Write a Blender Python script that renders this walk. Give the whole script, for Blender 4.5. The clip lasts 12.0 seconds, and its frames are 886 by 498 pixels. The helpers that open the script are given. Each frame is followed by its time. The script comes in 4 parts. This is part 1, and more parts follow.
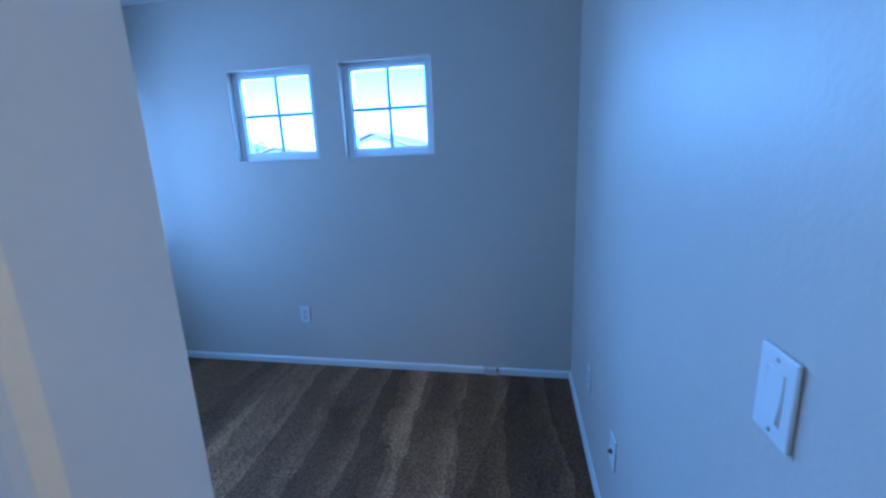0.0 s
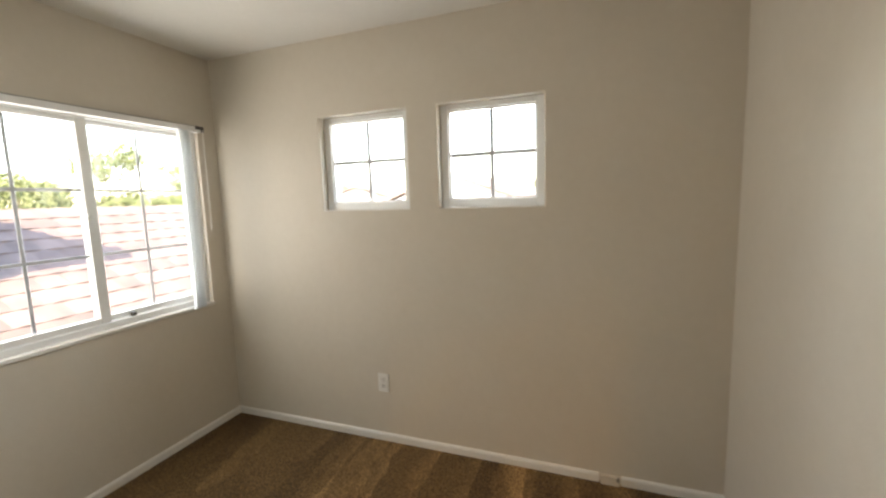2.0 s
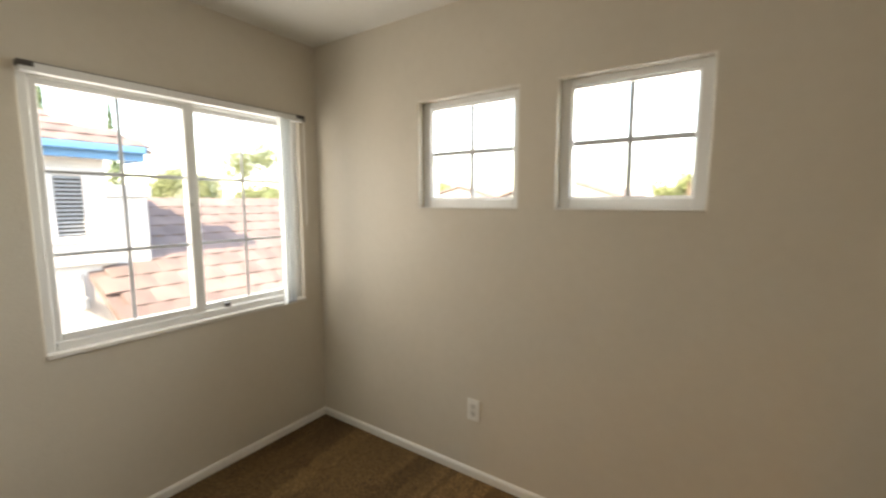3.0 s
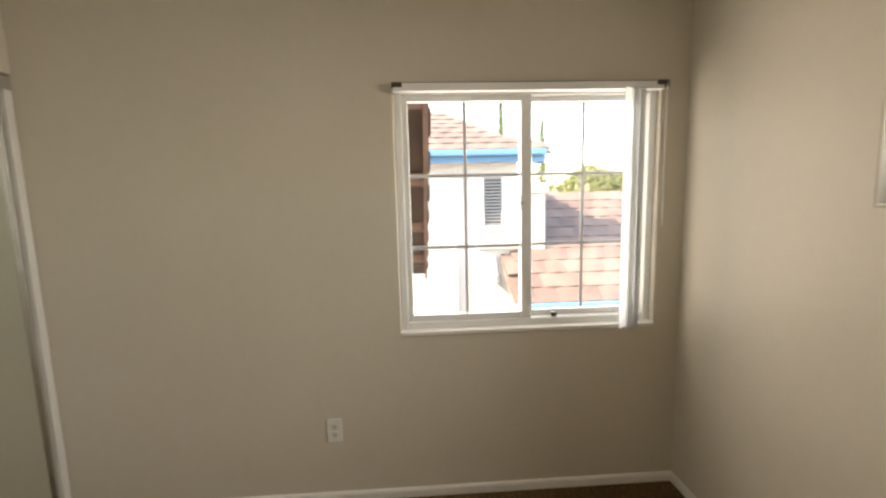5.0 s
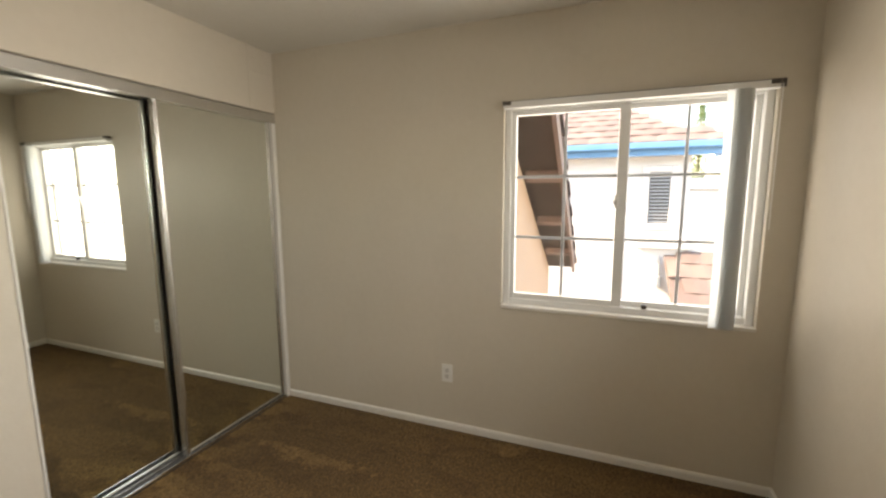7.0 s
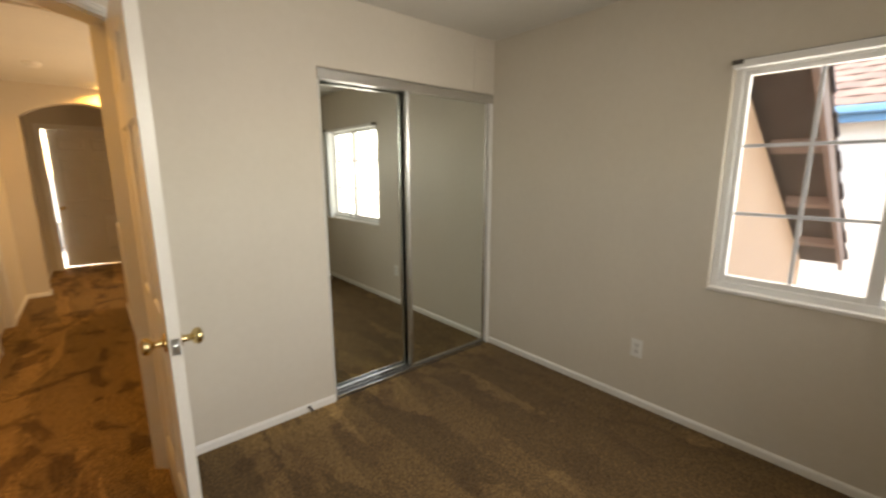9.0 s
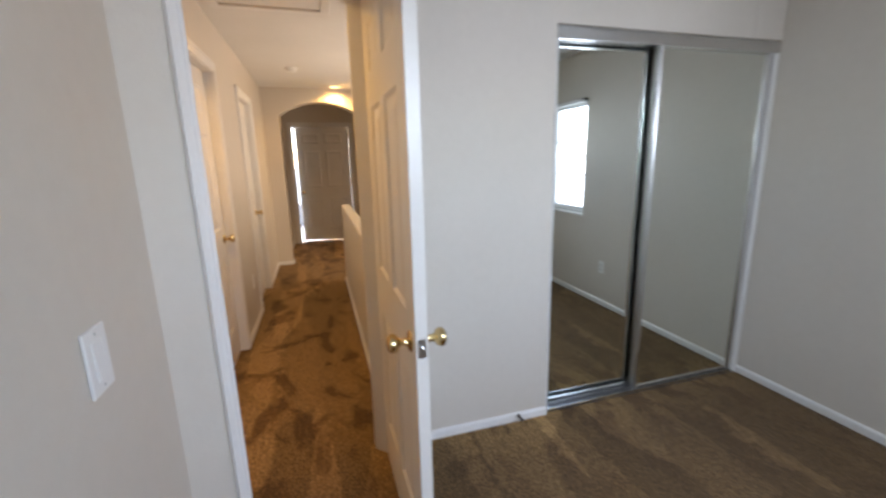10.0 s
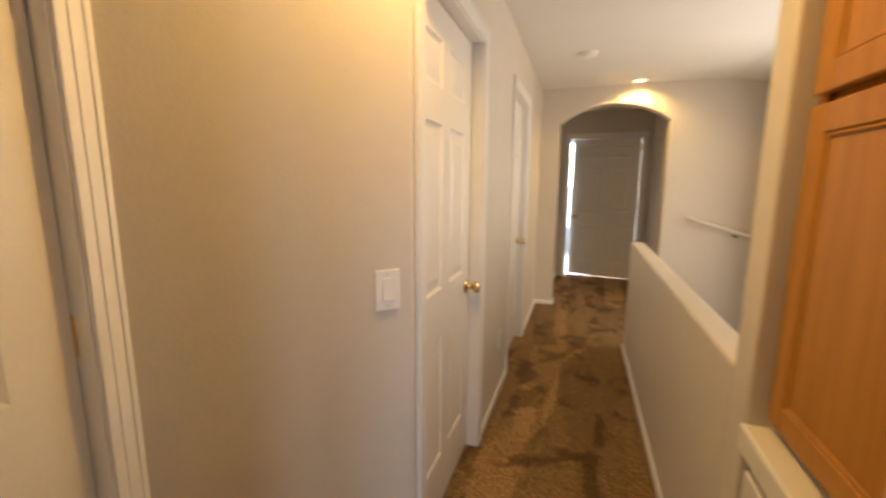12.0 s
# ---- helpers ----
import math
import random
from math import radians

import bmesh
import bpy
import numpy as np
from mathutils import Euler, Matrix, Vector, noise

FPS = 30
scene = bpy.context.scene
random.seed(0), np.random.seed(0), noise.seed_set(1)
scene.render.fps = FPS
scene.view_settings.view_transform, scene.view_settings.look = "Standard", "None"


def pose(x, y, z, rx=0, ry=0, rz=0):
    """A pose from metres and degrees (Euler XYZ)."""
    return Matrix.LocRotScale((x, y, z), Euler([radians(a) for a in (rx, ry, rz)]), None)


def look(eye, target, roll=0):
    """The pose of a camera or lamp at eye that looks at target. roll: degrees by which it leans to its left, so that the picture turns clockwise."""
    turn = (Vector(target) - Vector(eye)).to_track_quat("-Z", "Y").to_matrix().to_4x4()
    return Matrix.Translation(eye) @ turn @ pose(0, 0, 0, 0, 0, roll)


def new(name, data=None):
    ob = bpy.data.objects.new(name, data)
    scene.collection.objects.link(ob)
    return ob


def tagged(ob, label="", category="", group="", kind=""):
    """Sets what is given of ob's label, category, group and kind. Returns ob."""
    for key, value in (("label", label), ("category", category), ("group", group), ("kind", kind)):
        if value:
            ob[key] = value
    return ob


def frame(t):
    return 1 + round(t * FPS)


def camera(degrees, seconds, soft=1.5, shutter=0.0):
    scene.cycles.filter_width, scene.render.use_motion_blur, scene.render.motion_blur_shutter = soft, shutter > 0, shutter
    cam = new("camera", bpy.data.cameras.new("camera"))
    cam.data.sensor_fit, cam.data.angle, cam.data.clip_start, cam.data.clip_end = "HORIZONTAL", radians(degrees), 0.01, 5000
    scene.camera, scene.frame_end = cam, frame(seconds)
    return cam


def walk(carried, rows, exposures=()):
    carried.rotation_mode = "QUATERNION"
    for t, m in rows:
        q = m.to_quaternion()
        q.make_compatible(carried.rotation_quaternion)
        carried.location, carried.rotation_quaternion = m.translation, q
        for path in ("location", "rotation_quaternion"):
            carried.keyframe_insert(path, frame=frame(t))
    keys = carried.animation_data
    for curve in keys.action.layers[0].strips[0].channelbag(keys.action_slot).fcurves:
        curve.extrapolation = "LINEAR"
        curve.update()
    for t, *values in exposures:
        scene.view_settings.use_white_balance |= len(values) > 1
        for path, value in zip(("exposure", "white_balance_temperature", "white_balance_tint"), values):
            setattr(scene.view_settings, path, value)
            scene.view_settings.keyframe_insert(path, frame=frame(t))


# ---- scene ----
cam = camera(94.5, 12.0, soft=2.4, shutter=0.4)
PATH = [
    (0, (2.59, 0.472, 1.395), (2.223, 2.39, 0.963), -2.3),
    (0.2, (2.571, 0.508, 1.387), (2.216, 2.432, 0.973), -2.4),
    (0.4, (2.55, 0.535, 1.391), (2.19, 2.461, 0.987), -2.7),
    (0.6, (2.529, 0.569, 1.381), (2.15, 2.495, 1.001), -2.7),
    (1, (2.468, 0.646, 1.441), (2.059, 2.569, 1.075), -2.5),
    (1.5, (2.391, 0.734, 1.448), (1.878, 2.647, 1.172), -2.0),
    (2, (2.323, 0.823, 1.469), (1.635, 2.685, 1.229), -1.8),
    (2.5, (2.259, 0.997, 1.432), (1.423, 2.803, 1.231), -0.3),
    (3, (2.147, 1.152, 1.453), (1.029, 2.795, 1.224), -0.0),
    (3.5, (2.088, 1.299, 1.479), (0.59, 2.599, 1.223), 0.0),
    (5.5, (1.822, 1.791, 1.466), (-0.15, 1.581, 1.202), -1.0),
    (6, (1.916, 1.924, 1.479), (-0.01, 1.478, 1.177), -0.2),
    (6.5, (2.098, 1.993, 1.491), (0.206, 1.41, 1.209), -0.4),
    (8.5, (2.406, 2.239, 1.46), (0.897, 0.975, 1.111), 0.5),
    (9, (2.417, 2.24, 1.457), (1.144, 0.745, 1.079), -0.1),
    (9.5, (2.456, 2.073, 1.42), (1.502, 0.366, 1.0), -0.5),
    (10, (2.513, 1.789, 1.417), (1.952, -0.083, 0.993), -1.4),
    (10.5, (2.546, 1.478, 1.402), (2.264, -0.46, 0.996), -1.3),
    (11, (2.582, 1.093, 1.382), (2.477, -0.86, 0.964), -1.1),
    (11.5, (2.641, 0.733, 1.401), (2.759, -1.237, 1.082), -0.1),
    (12, (2.668, 0.475, 1.403), (3.295, -1.397, 1.083), 0.3),
]
EXPOSE = [(0.0, 2.8, 3400, 8), (0.4, 3.0, 3500, 8), (0.8, 3.35, 4400, 9), (1.0, 3.45, 4900, 10), (1.3, 3.65, 6200, 12), (1.5, 3.6, 7100, 12), (2.0, 3.35, 8000, 12), (2.5, 3.28, 8500, 12), (3.6, 2.98, 8500, 12),
          (5.4, 3.02, 9200, 15), (6.6, 3.05, 9200, 15), (8.4, 3.05, 8600, 15), (9.0, 3.0, 8900, 15), (9.5, 3.15, 6500, 15), (10.5, 3.15, 6000, 17), (11.0, 2.95, 6250, 15), (11.5, 2.92, 6500, 12), (12.0, 3.2, 5800, 10)]
walk(cam, [(t, look(e, g, r)) for t, e, g, r in PATH], EXPOSE)

# ---- world, sun and lamps ----
world = bpy.data.worlds.new("world")
scene.world = world
world.use_nodes = True
sky = world.node_tree.nodes.new("ShaderNodeTexSky")
sky.sky_type, sky.sun_disc = "NISHITA", False
sky.sun_elevation, sky.sun_rotation = radians(39), radians(165)
world.node_tree.links.new(sky.outputs[0], world.node_tree.nodes["Background"].inputs[0])
world.node_tree.nodes["Background"].inputs[1].default_value = 0.15
SUN = bpy.data.lights.new("sun", "SUN")
SUN.energy, SUN.angle, SUN.color = 2.0, radians(0.5), (1.0, 0.93, 0.84)
sun = new("sun", SUN)
sun.matrix_world = look((15, -57, 48), (0, 0, 0))
HALL_WATTS = 6.6
STAIR_WATTS = 4
NORTH_WATTS = 1.5
WEST_WATTS = 2.2


# ---- materials ----
def material(name, colour, rough=0.6, metal=0.0, colour2=None, scale=3.0, bump=0.0, bump_scale=200.0, detail=3.0, spec=0.5, per_object=0.0):
    """Two tones mixed by a broad and a fine noise, with a fine relief."""
    m = bpy.data.materials.new(name)
    m.use_nodes = True
    n, l = m.node_tree.nodes, m.node_tree.links
    b = n["Principled BSDF"]
    b.inputs["Roughness"].default_value, b.inputs["Metallic"].default_value = rough, metal
    b.inputs["Specular IOR Level"].default_value = spec
    b.inputs["Base Color"].default_value = (*colour, 1)
    tc = n.new("ShaderNodeNewGeometry")
    if colour2:
        t1 = n.new("ShaderNodeTexNoise")
        t1.inputs["Scale"].default_value, t1.inputs["Detail"].default_value = scale, 4
        t2 = n.new("ShaderNodeTexNoise")
        t2.inputs["Scale"].default_value, t2.inputs["Detail"].default_value = scale * 17, detail
        l.new(tc.outputs["Position"], t1.inputs["Vector"])
        l.new(tc.outputs["Position"], t2.inputs["Vector"])
        add = n.new("ShaderNodeMath")
        add.operation = "MULTIPLY_ADD"
        l.new(t2.outputs[0], add.inputs[0])
        add.inputs[1].default_value = 0.5
        l.new(t1.outputs[0], add.inputs[2])
        ramp = n.new("ShaderNodeValToRGB")
        ramp.color_ramp.elements[0].position, ramp.color_ramp.elements[1].position = 0.5, 1.0
        ramp.color_ramp.elements[0].color, ramp.color_ramp.elements[1].color = (*colour, 1), (*colour2, 1)
        l.new(add.outputs[0], ramp.inputs[0])
        out = ramp.outputs[0]
        if per_object:
            oi = n.new("ShaderNodeObjectInfo")
            hs = n.new("ShaderNodeHueSaturation")
            mr = n.new("ShaderNodeMapRange")
            mr.inputs[3].default_value, mr.inputs[4].default_value = 1 - per_object, 1 + per_object
            l.new(oi.outputs["Random"], mr.inputs[0])
            l.new(mr.outputs[0], hs.inputs["Value"])
            l.new(out, hs.inputs["Color"])
            out = hs.outputs[0]
        l.new(out, b.inputs["Base Color"])
    if bump:
        t3 = n.new("ShaderNodeTexNoise")
        t3.inputs["Scale"].default_value, t3.inputs["Detail"].default_value = bump_scale, 3
        l.new(tc.outputs["Position"], t3.inputs["Vector"])
        bp = n.new("ShaderNodeBump")
        bp.inputs["Strength"].default_value, bp.inputs["Distance"].default_value = bump, 0.004
        l.new(t3.outputs[0], bp.inputs["Height"])
        l.new(bp.outputs[0], b.inputs["Normal"])
    return m


WALL = material("wall_paint", (0.60, 0.545, 0.465), 0.5, colour2=(0.64, 0.585, 0.505), scale=1.5, bump=0.18, bump_scale=85, spec=0.4)
CEIL = material("ceiling_paint", (0.72, 0.70, 0.66), 0.8, colour2=(0.76, 0.74, 0.70), scale=2, bump=0.4, bump_scale=60)
TRIM = material("white_trim_paint", (0.74, 0.72, 0.68), 0.35, colour2=(0.79, 0.77, 0.74), scale=4)
DOORP = material("white_door_paint", (0.74, 0.70, 0.64), 0.32, colour2=(0.78, 0.75, 0.69), scale=5, bump=0.06, bump_scale=40)
VINYL = material("white_vinyl", (0.78, 0.78, 0.77), 0.3, colour2=(0.82, 0.82, 0.81), scale=6)
MUNTIN = material("grey_muntin", (0.50, 0.50, 0.52), 0.4)
PLATE = material("white_plastic_plate", (0.80, 0.79, 0.76), 0.3)
SOCKET = material("pale_socket_face", (0.70, 0.68, 0.65), 0.4)
DARK = material("dark_slot", (0.02, 0.02, 0.02), 0.5)
BRASS = material("polished_brass", (0.74, 0.58, 0.30), 0.18, 1.0, colour2=(0.64, 0.48, 0.24), scale=30)
STEEL = material("brushed_steel", (0.55, 0.55, 0.54), 0.3, 1.0, colour2=(0.62, 0.62, 0.60), scale=20)
SILVER = material("silver_anodised_frame", (0.66, 0.66, 0.65), 0.27, 1.0, colour2=(0.72, 0.72, 0.71), scale=10)
TRACKSHADE = material("gap_shade_track_bed", (0.05, 0.05, 0.05), 0.5, 0.6, colour2=(0.09, 0.09, 0.085), scale=30)
CAPBROWN = material("dark_end_cap", (0.07, 0.06, 0.055), 0.4)
HONEY = material("honey_oak", (0.42, 0.19, 0.045), 0.35, colour2=(0.52, 0.25, 0.07), scale=7)
CABW = material("cabinet_white", (0.72, 0.69, 0.62), 0.35, colour2=(0.76, 0.73, 0.67), scale=5)
STUCCO = material("white_stucco", (0.62, 0.61, 0.60), 0.9, colour2=(0.68, 0.67, 0.66), scale=2, bump=0.6, bump_scale=50)
TAN = material("peach_stucco", (0.55, 0.36, 0.25), 0.9, colour2=(0.60, 0.40, 0.28), scale=2, bump=0.6, bump_scale=50)
BLUE = material("blue_fascia_paint", (0.10, 0.28, 0.50), 0.5, colour2=(0.13, 0.33, 0.56), scale=4)
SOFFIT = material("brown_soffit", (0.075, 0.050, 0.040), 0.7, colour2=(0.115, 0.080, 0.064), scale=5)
RAKE = material("brown_rake_board", (0.26, 0.17, 0.14), 0.7, colour2=(0.31, 0.21, 0.17), scale=5)
TILE = material("pink_roof_tile", (0.150, 0.105, 0.095), 0.8, colour2=(0.22, 0.162, 0.142), scale=3, bump=0.3, bump_scale=60, per_object=0.18)
SHUT = material("grey_louvre", (0.30, 0.33, 0.36), 0.6)
LEAF1 = material("green_leaves", (0.085, 0.115, 0.035), 0.6, colour2=(0.17, 0.185, 0.075), scale=1.5, per_object=0.3)
LEAF2 = material("palm_leaves", (0.10, 0.14, 0.04), 0.6, colour2=(0.17, 0.18, 0.06), scale=4)
LEAF3 = material("cypress_leaves", (0.055, 0.10, 0.035), 0.6, colour2=(0.10, 0.15, 0.055), scale=5)
BARK = material("bark", (0.14, 0.10, 0.07), 0.9, colour2=(0.20, 0.15, 0.10), scale=8, bump=0.6, bump_scale=40)
GROUND = material("pale_ground", (0.30, 0.28, 0.24), 0.9, colour2=(0.36, 0.34, 0.29), scale=0.5)
WHITETILE = material("white_floor", (0.75, 0.74, 0.72), 0.3, colour2=(0.8, 0.79, 0.77), scale=5)


def wood_grain(m):
    n, l = m.node_tree.nodes, m.node_tree.links
    geo, mp, tx = n.new("ShaderNodeNewGeometry"), n.new("ShaderNodeMapping"), n.new("ShaderNodeTexNoise")
    mp.inputs["Scale"].default_value = (60, 60, 2.2)
    tx.inputs["Scale"].default_value, tx.inputs["Detail"].default_value = 1.0, 6
    ramp = n.new("ShaderNodeValToRGB")
    ramp.color_ramp.elements[0].position, ramp.color_ramp.elements[1].position = 0.3, 0.7
    ramp.color_ramp.elements[0].color, ramp.color_ramp.elements[1].color = (0.34, 0.140, 0.012, 1), (0.47, 0.225, 0.030, 1)
    l.new(geo.outputs["Position"], mp.inputs["Vector"])
    l.new(mp.outputs[0], tx.inputs["Vector"])
    l.new(tx.outputs[0], ramp.inputs[0])
    l.new(ramp.outputs[0], n["Principled BSDF"].inputs["Base Color"])
    n["Principled BSDF"].inputs["Specular IOR Level"].default_value = 0.3


wood_grain(HONEY)


def carpet_material():
    """Cut pile: speckled tufts, patches brushed two ways, and the strokes of a vacuum cleaner."""
    m = bpy.data.materials.new("brown_carpet")
    m.use_nodes = True
    n, l = m.node_tree.nodes, m.node_tree.links
    b = n["Principled BSDF"]
    b.inputs["Roughness"].default_value, b.inputs["Specular IOR Level"].default_value = 0.95, 0.1
    b.inputs["Sheen Weight"].default_value, b.inputs["Sheen Roughness"].default_value = 0.08, 0.5
    geo = n.new("ShaderNodeNewGeometry")

    def tex(scale, detail, stretch=(1, 1, 1), turn=0.0, distort=0.0):
        mp, tx = n.new("ShaderNodeMapping"), n.new("ShaderNodeTexNoise")
        mp.inputs["Scale"].default_value = stretch
        mp.inputs["Rotation"].default_value = (0, 0, turn)
        tx.inputs["Scale"].default_value, tx.inputs["Detail"].default_value, tx.inputs["Distortion"].default_value = scale, detail, distort
        l.new(geo.outputs["Position"], mp.inputs["Vector"])
        l.new(mp.outputs[0], tx.inputs["Vector"])
        return tx.outputs[0]

    def ramp(src, stops):
        r = n.new("ShaderNodeValToRGB")
        for i, (p, c) in enumerate(stops):
            e = r.color_ramp.elements[i] if i < 2 else r.color_ramp.elements.new(p)
            e.position, e.color = p, (*c, 1)
        l.new(src, r.inputs[0])
        return r.outputs[0]

    def mixc(kind, fac, a, c):
        x = n.new("ShaderNodeMix")
        x.data_type, x.blend_type = "RGBA", kind
        x.inputs[0].default_value = fac
        l.new(a, x.inputs[6])
        l.new(c, x.inputs[7])
        return x.outputs[2]

    wave = n.new("ShaderNodeTexWave")
    wmp = n.new("ShaderNodeMapping")
    wmp.inputs["Rotation"].default_value = (0, 0, -0.06)
    wave.inputs["Scale"].default_value, wave.inputs["Distortion"].default_value, wave.inputs["Detail"].default_value = 1.3, 2.2, 3
    wave.wave_profile = "SAW"
    wave.inputs["Detail Scale"].default_value = 1.4
    wave.inputs["Detail Roughness"].default_value = 0.6
    l.new(geo.outputs["Position"], wmp.inputs["Vector"])
    l.new(wmp.outputs[0], wave.inputs["Vector"])
    stripes = ramp(wave.outputs[1], ((0.50, (0.74, 0.71, 0.69)), (0.97, (1.58, 1.56, 1.56))))
    patch = ramp(tex(5.8, 4, (1, 0.6, 1), 0.5, 0.7), ((0.38, (0.86, 0.79, 0.64)), (0.47, (1.78, 1.82, 1.56))))
    tuft = ramp(tex(210, 3), ((0.38, (0.068, 0.039, 0.017)), (0.62, (0.222, 0.135, 0.060))))
    speck = ramp(tex(75, 4), ((0.36, (0.62, 0.60, 0.58)), (0.64, (1.22, 1.22, 1.22))))
    c = mixc("MULTIPLY", 1.0, tuft, speck)
    sep, hall, rubbed = n.new("ShaderNodeSeparateXYZ"), n.new("ShaderNodeMapRange"), n.new("ShaderNodeMix")
    l.new(geo.outputs["Position"], sep.inputs[0])
    hall.inputs[1].default_value, hall.inputs[2].default_value, hall.inputs[3].default_value, hall.inputs[4].default_value = -0.1, 0.3, 0.95, 0.22
    l.new(sep.outputs[1], hall.inputs[0])
    rubbed.data_type, rubbed.blend_type = "RGBA", "MULTIPLY"
    l.new(hall.outputs[0], rubbed.inputs[0])
    l.new(c, rubbed.inputs[6])
    l.new(patch, rubbed.inputs[7])
    c = rubbed.outputs[2]

    def strokes(scale, stretch, turn):
        mp, vo = n.new("ShaderNodeMapping"), n.new("ShaderNodeTexVoronoi")
        wob, mix = n.new("ShaderNodeTexNoise"), n.new("ShaderNodeMix")
        wob.inputs["Scale"].default_value, wob.inputs["Detail"].default_value = 14, 3
        mix.data_type = "VECTOR"
        mix.inputs[0].default_value = 0.06
        l.new(geo.outputs["Position"], wob.inputs["Vector"])
        l.new(geo.outputs["Position"], mix.inputs[4])
        l.new(wob.outputs[1], mix.inputs[5])
        mp.inputs["Scale"].default_value, mp.inputs["Rotation"].default_value = stretch, (0, 0, turn)
        vo.inputs["Scale"].default_value = scale
        l.new(mix.outputs[1], mp.inputs["Vector"])
        l.new(mp.outputs[0], vo.inputs["Vector"])
        return ramp(vo.outputs["Color"], ((0.50, (0.86, 0.85, 0.84)), (0.84, (1.62, 1.62, 1.62))))

    c = mixc("MULTIPLY", 0.8, c, strokes(4.2, (1, 0.16, 1), 0.75))
    c = mixc("MULTIPLY", 0.6, c, strokes(5.2, (1, 0.15, 1), -0.60))
    rng, gated = n.new("ShaderNodeMapRange"), n.new("ShaderNodeMix")
    rng.inputs[1].default_value, rng.inputs[2].default_value, rng.inputs[3].default_value, rng.inputs[4].default_value = 0.9, 1.7, 0.0, 0.7
    rng2, both = n.new("ShaderNodeMapRange"), n.new("ShaderNodeMath")
    rng2.inputs[1].default_value, rng2.inputs[2].default_value = 0.5, 1.3
    l.new(sep.outputs[0], rng2.inputs[0])
    l.new(sep.outputs[1], rng.inputs[0])
    both.operation = "MULTIPLY"
    l.new(rng.outputs[0], both.inputs[0])
    l.new(rng2.outputs[0], both.inputs[1])
    gated.data_type, gated.blend_type = "RGBA", "MULTIPLY"
    l.new(both.outputs[0], gated.inputs[0])
    l.new(c, gated.inputs[6])
    l.new(stripes, gated.inputs[7])
    c = gated.outputs[2]
    l.new(c, b.inputs["Base Color"])
    bp = n.new("ShaderNodeBump")
    bp.inputs["Strength"].default_value, bp.inputs["Distance"].default_value = 0.8, 0.006
    l.new(tex(260, 2), bp.inputs["Height"])
    l.new(bp.outputs[0], b.inputs["Normal"])
    return m


CARPET = carpet_material()


def glass_material():
    m = bpy.data.materials.new("window_glass")
    m.use_nodes = True
    n, l = m.node_tree.nodes, m.node_tree.links
    tr, gl, mx, fr = n.new("ShaderNodeBsdfTransparent"), n.new("ShaderNodeBsdfGlossy"), n.new("ShaderNodeMixShader"), n.new("ShaderNodeLayerWeight")
    steep, low = n.new("ShaderNodeMath"), n.new("ShaderNodeMath")
    tr.inputs[0].default_value = (0.97, 0.98, 0.98, 1)
    gl.inputs["Roughness"].default_value = 0.02
    fr.inputs[0].default_value = 0.5
    steep.operation, low.operation = "POWER", "MULTIPLY_ADD"
    steep.inputs[1].default_value, low.inputs[1].default_value, low.inputs[2].default_value = 5.0, 0.6, 0.03
    l.new(fr.outputs["Facing"], steep.inputs[0])
    l.new(steep.outputs[0], low.inputs[0])
    l.new(low.outputs[0], mx.inputs[0])
    l.new(tr.outputs[0], mx.inputs[1])
    l.new(gl.outputs[0], mx.inputs[2])
    l.new(mx.outputs[0], n["Material Output"].inputs[0])
    return m


GLASS = glass_material()


def vane_material():
    m = bpy.data.materials.new("translucent_blind_vane")
    m.use_nodes = True
    n, l = m.node_tree.nodes, m.node_tree.links
    tl, mx = n.new("ShaderNodeBsdfTranslucent"), n.new("ShaderNodeMixShader")
    n["Principled BSDF"].inputs["Base Color"].default_value = (0.86, 0.86, 0.85, 1)
    n["Principled BSDF"].inputs["Roughness"].default_value = 0.45
    tl.inputs[0].default_value = (0.88, 0.89, 0.89, 1)
    mx.inputs[0].default_value = 0.72
    l.new(n["Principled BSDF"].outputs[0], mx.inputs[1])
    l.new(tl.outputs[0], mx.inputs[2])
    l.new(mx.outputs[0], n["Material Output"].inputs[0])
    return m


VANE = vane_material()
MIRROR = material("mirror", (0.80, 0.84, 0.80), 0.015, 1.0)


def glow_material(name, colour, power):
    m = bpy.data.materials.new(name)
    m.use_nodes = True
    b = m.node_tree.nodes["Principled BSDF"]
    b.inputs["Emission Color"].default_value, b.inputs["Emission Strength"].default_value = (*colour, 1), power
    return m


BULB = glow_material("warm_bulb", (1.0, 0.55, 0.18), 0.9)


# ---- mesh helpers ----
def box(bm, x0, x1, y0, y1, z0, z1, bevel=0.0, seg=2):
    v = [bm.verts.new((x, y, z)) for x in (x0, x1) for y in (y0, y1) for z in (z0, z1)]
    fs = [bm.faces.new([v[i] for i in q]) for q in ((0, 1, 3, 2), (4, 6, 7, 5), (0, 4, 5, 1), (2, 3, 7, 6), (0, 2, 6, 4), (1, 5, 7, 3))]
    if bevel:
        es = {e for f in fs for e in f.edges}
        bmesh.ops.bevel(bm, geom=list(es), offset=bevel, segments=seg, affect="EDGES", profile=0.5)
    return bm


def boxed(*a, **k):
    return box(bmesh.new(), *a, **k)


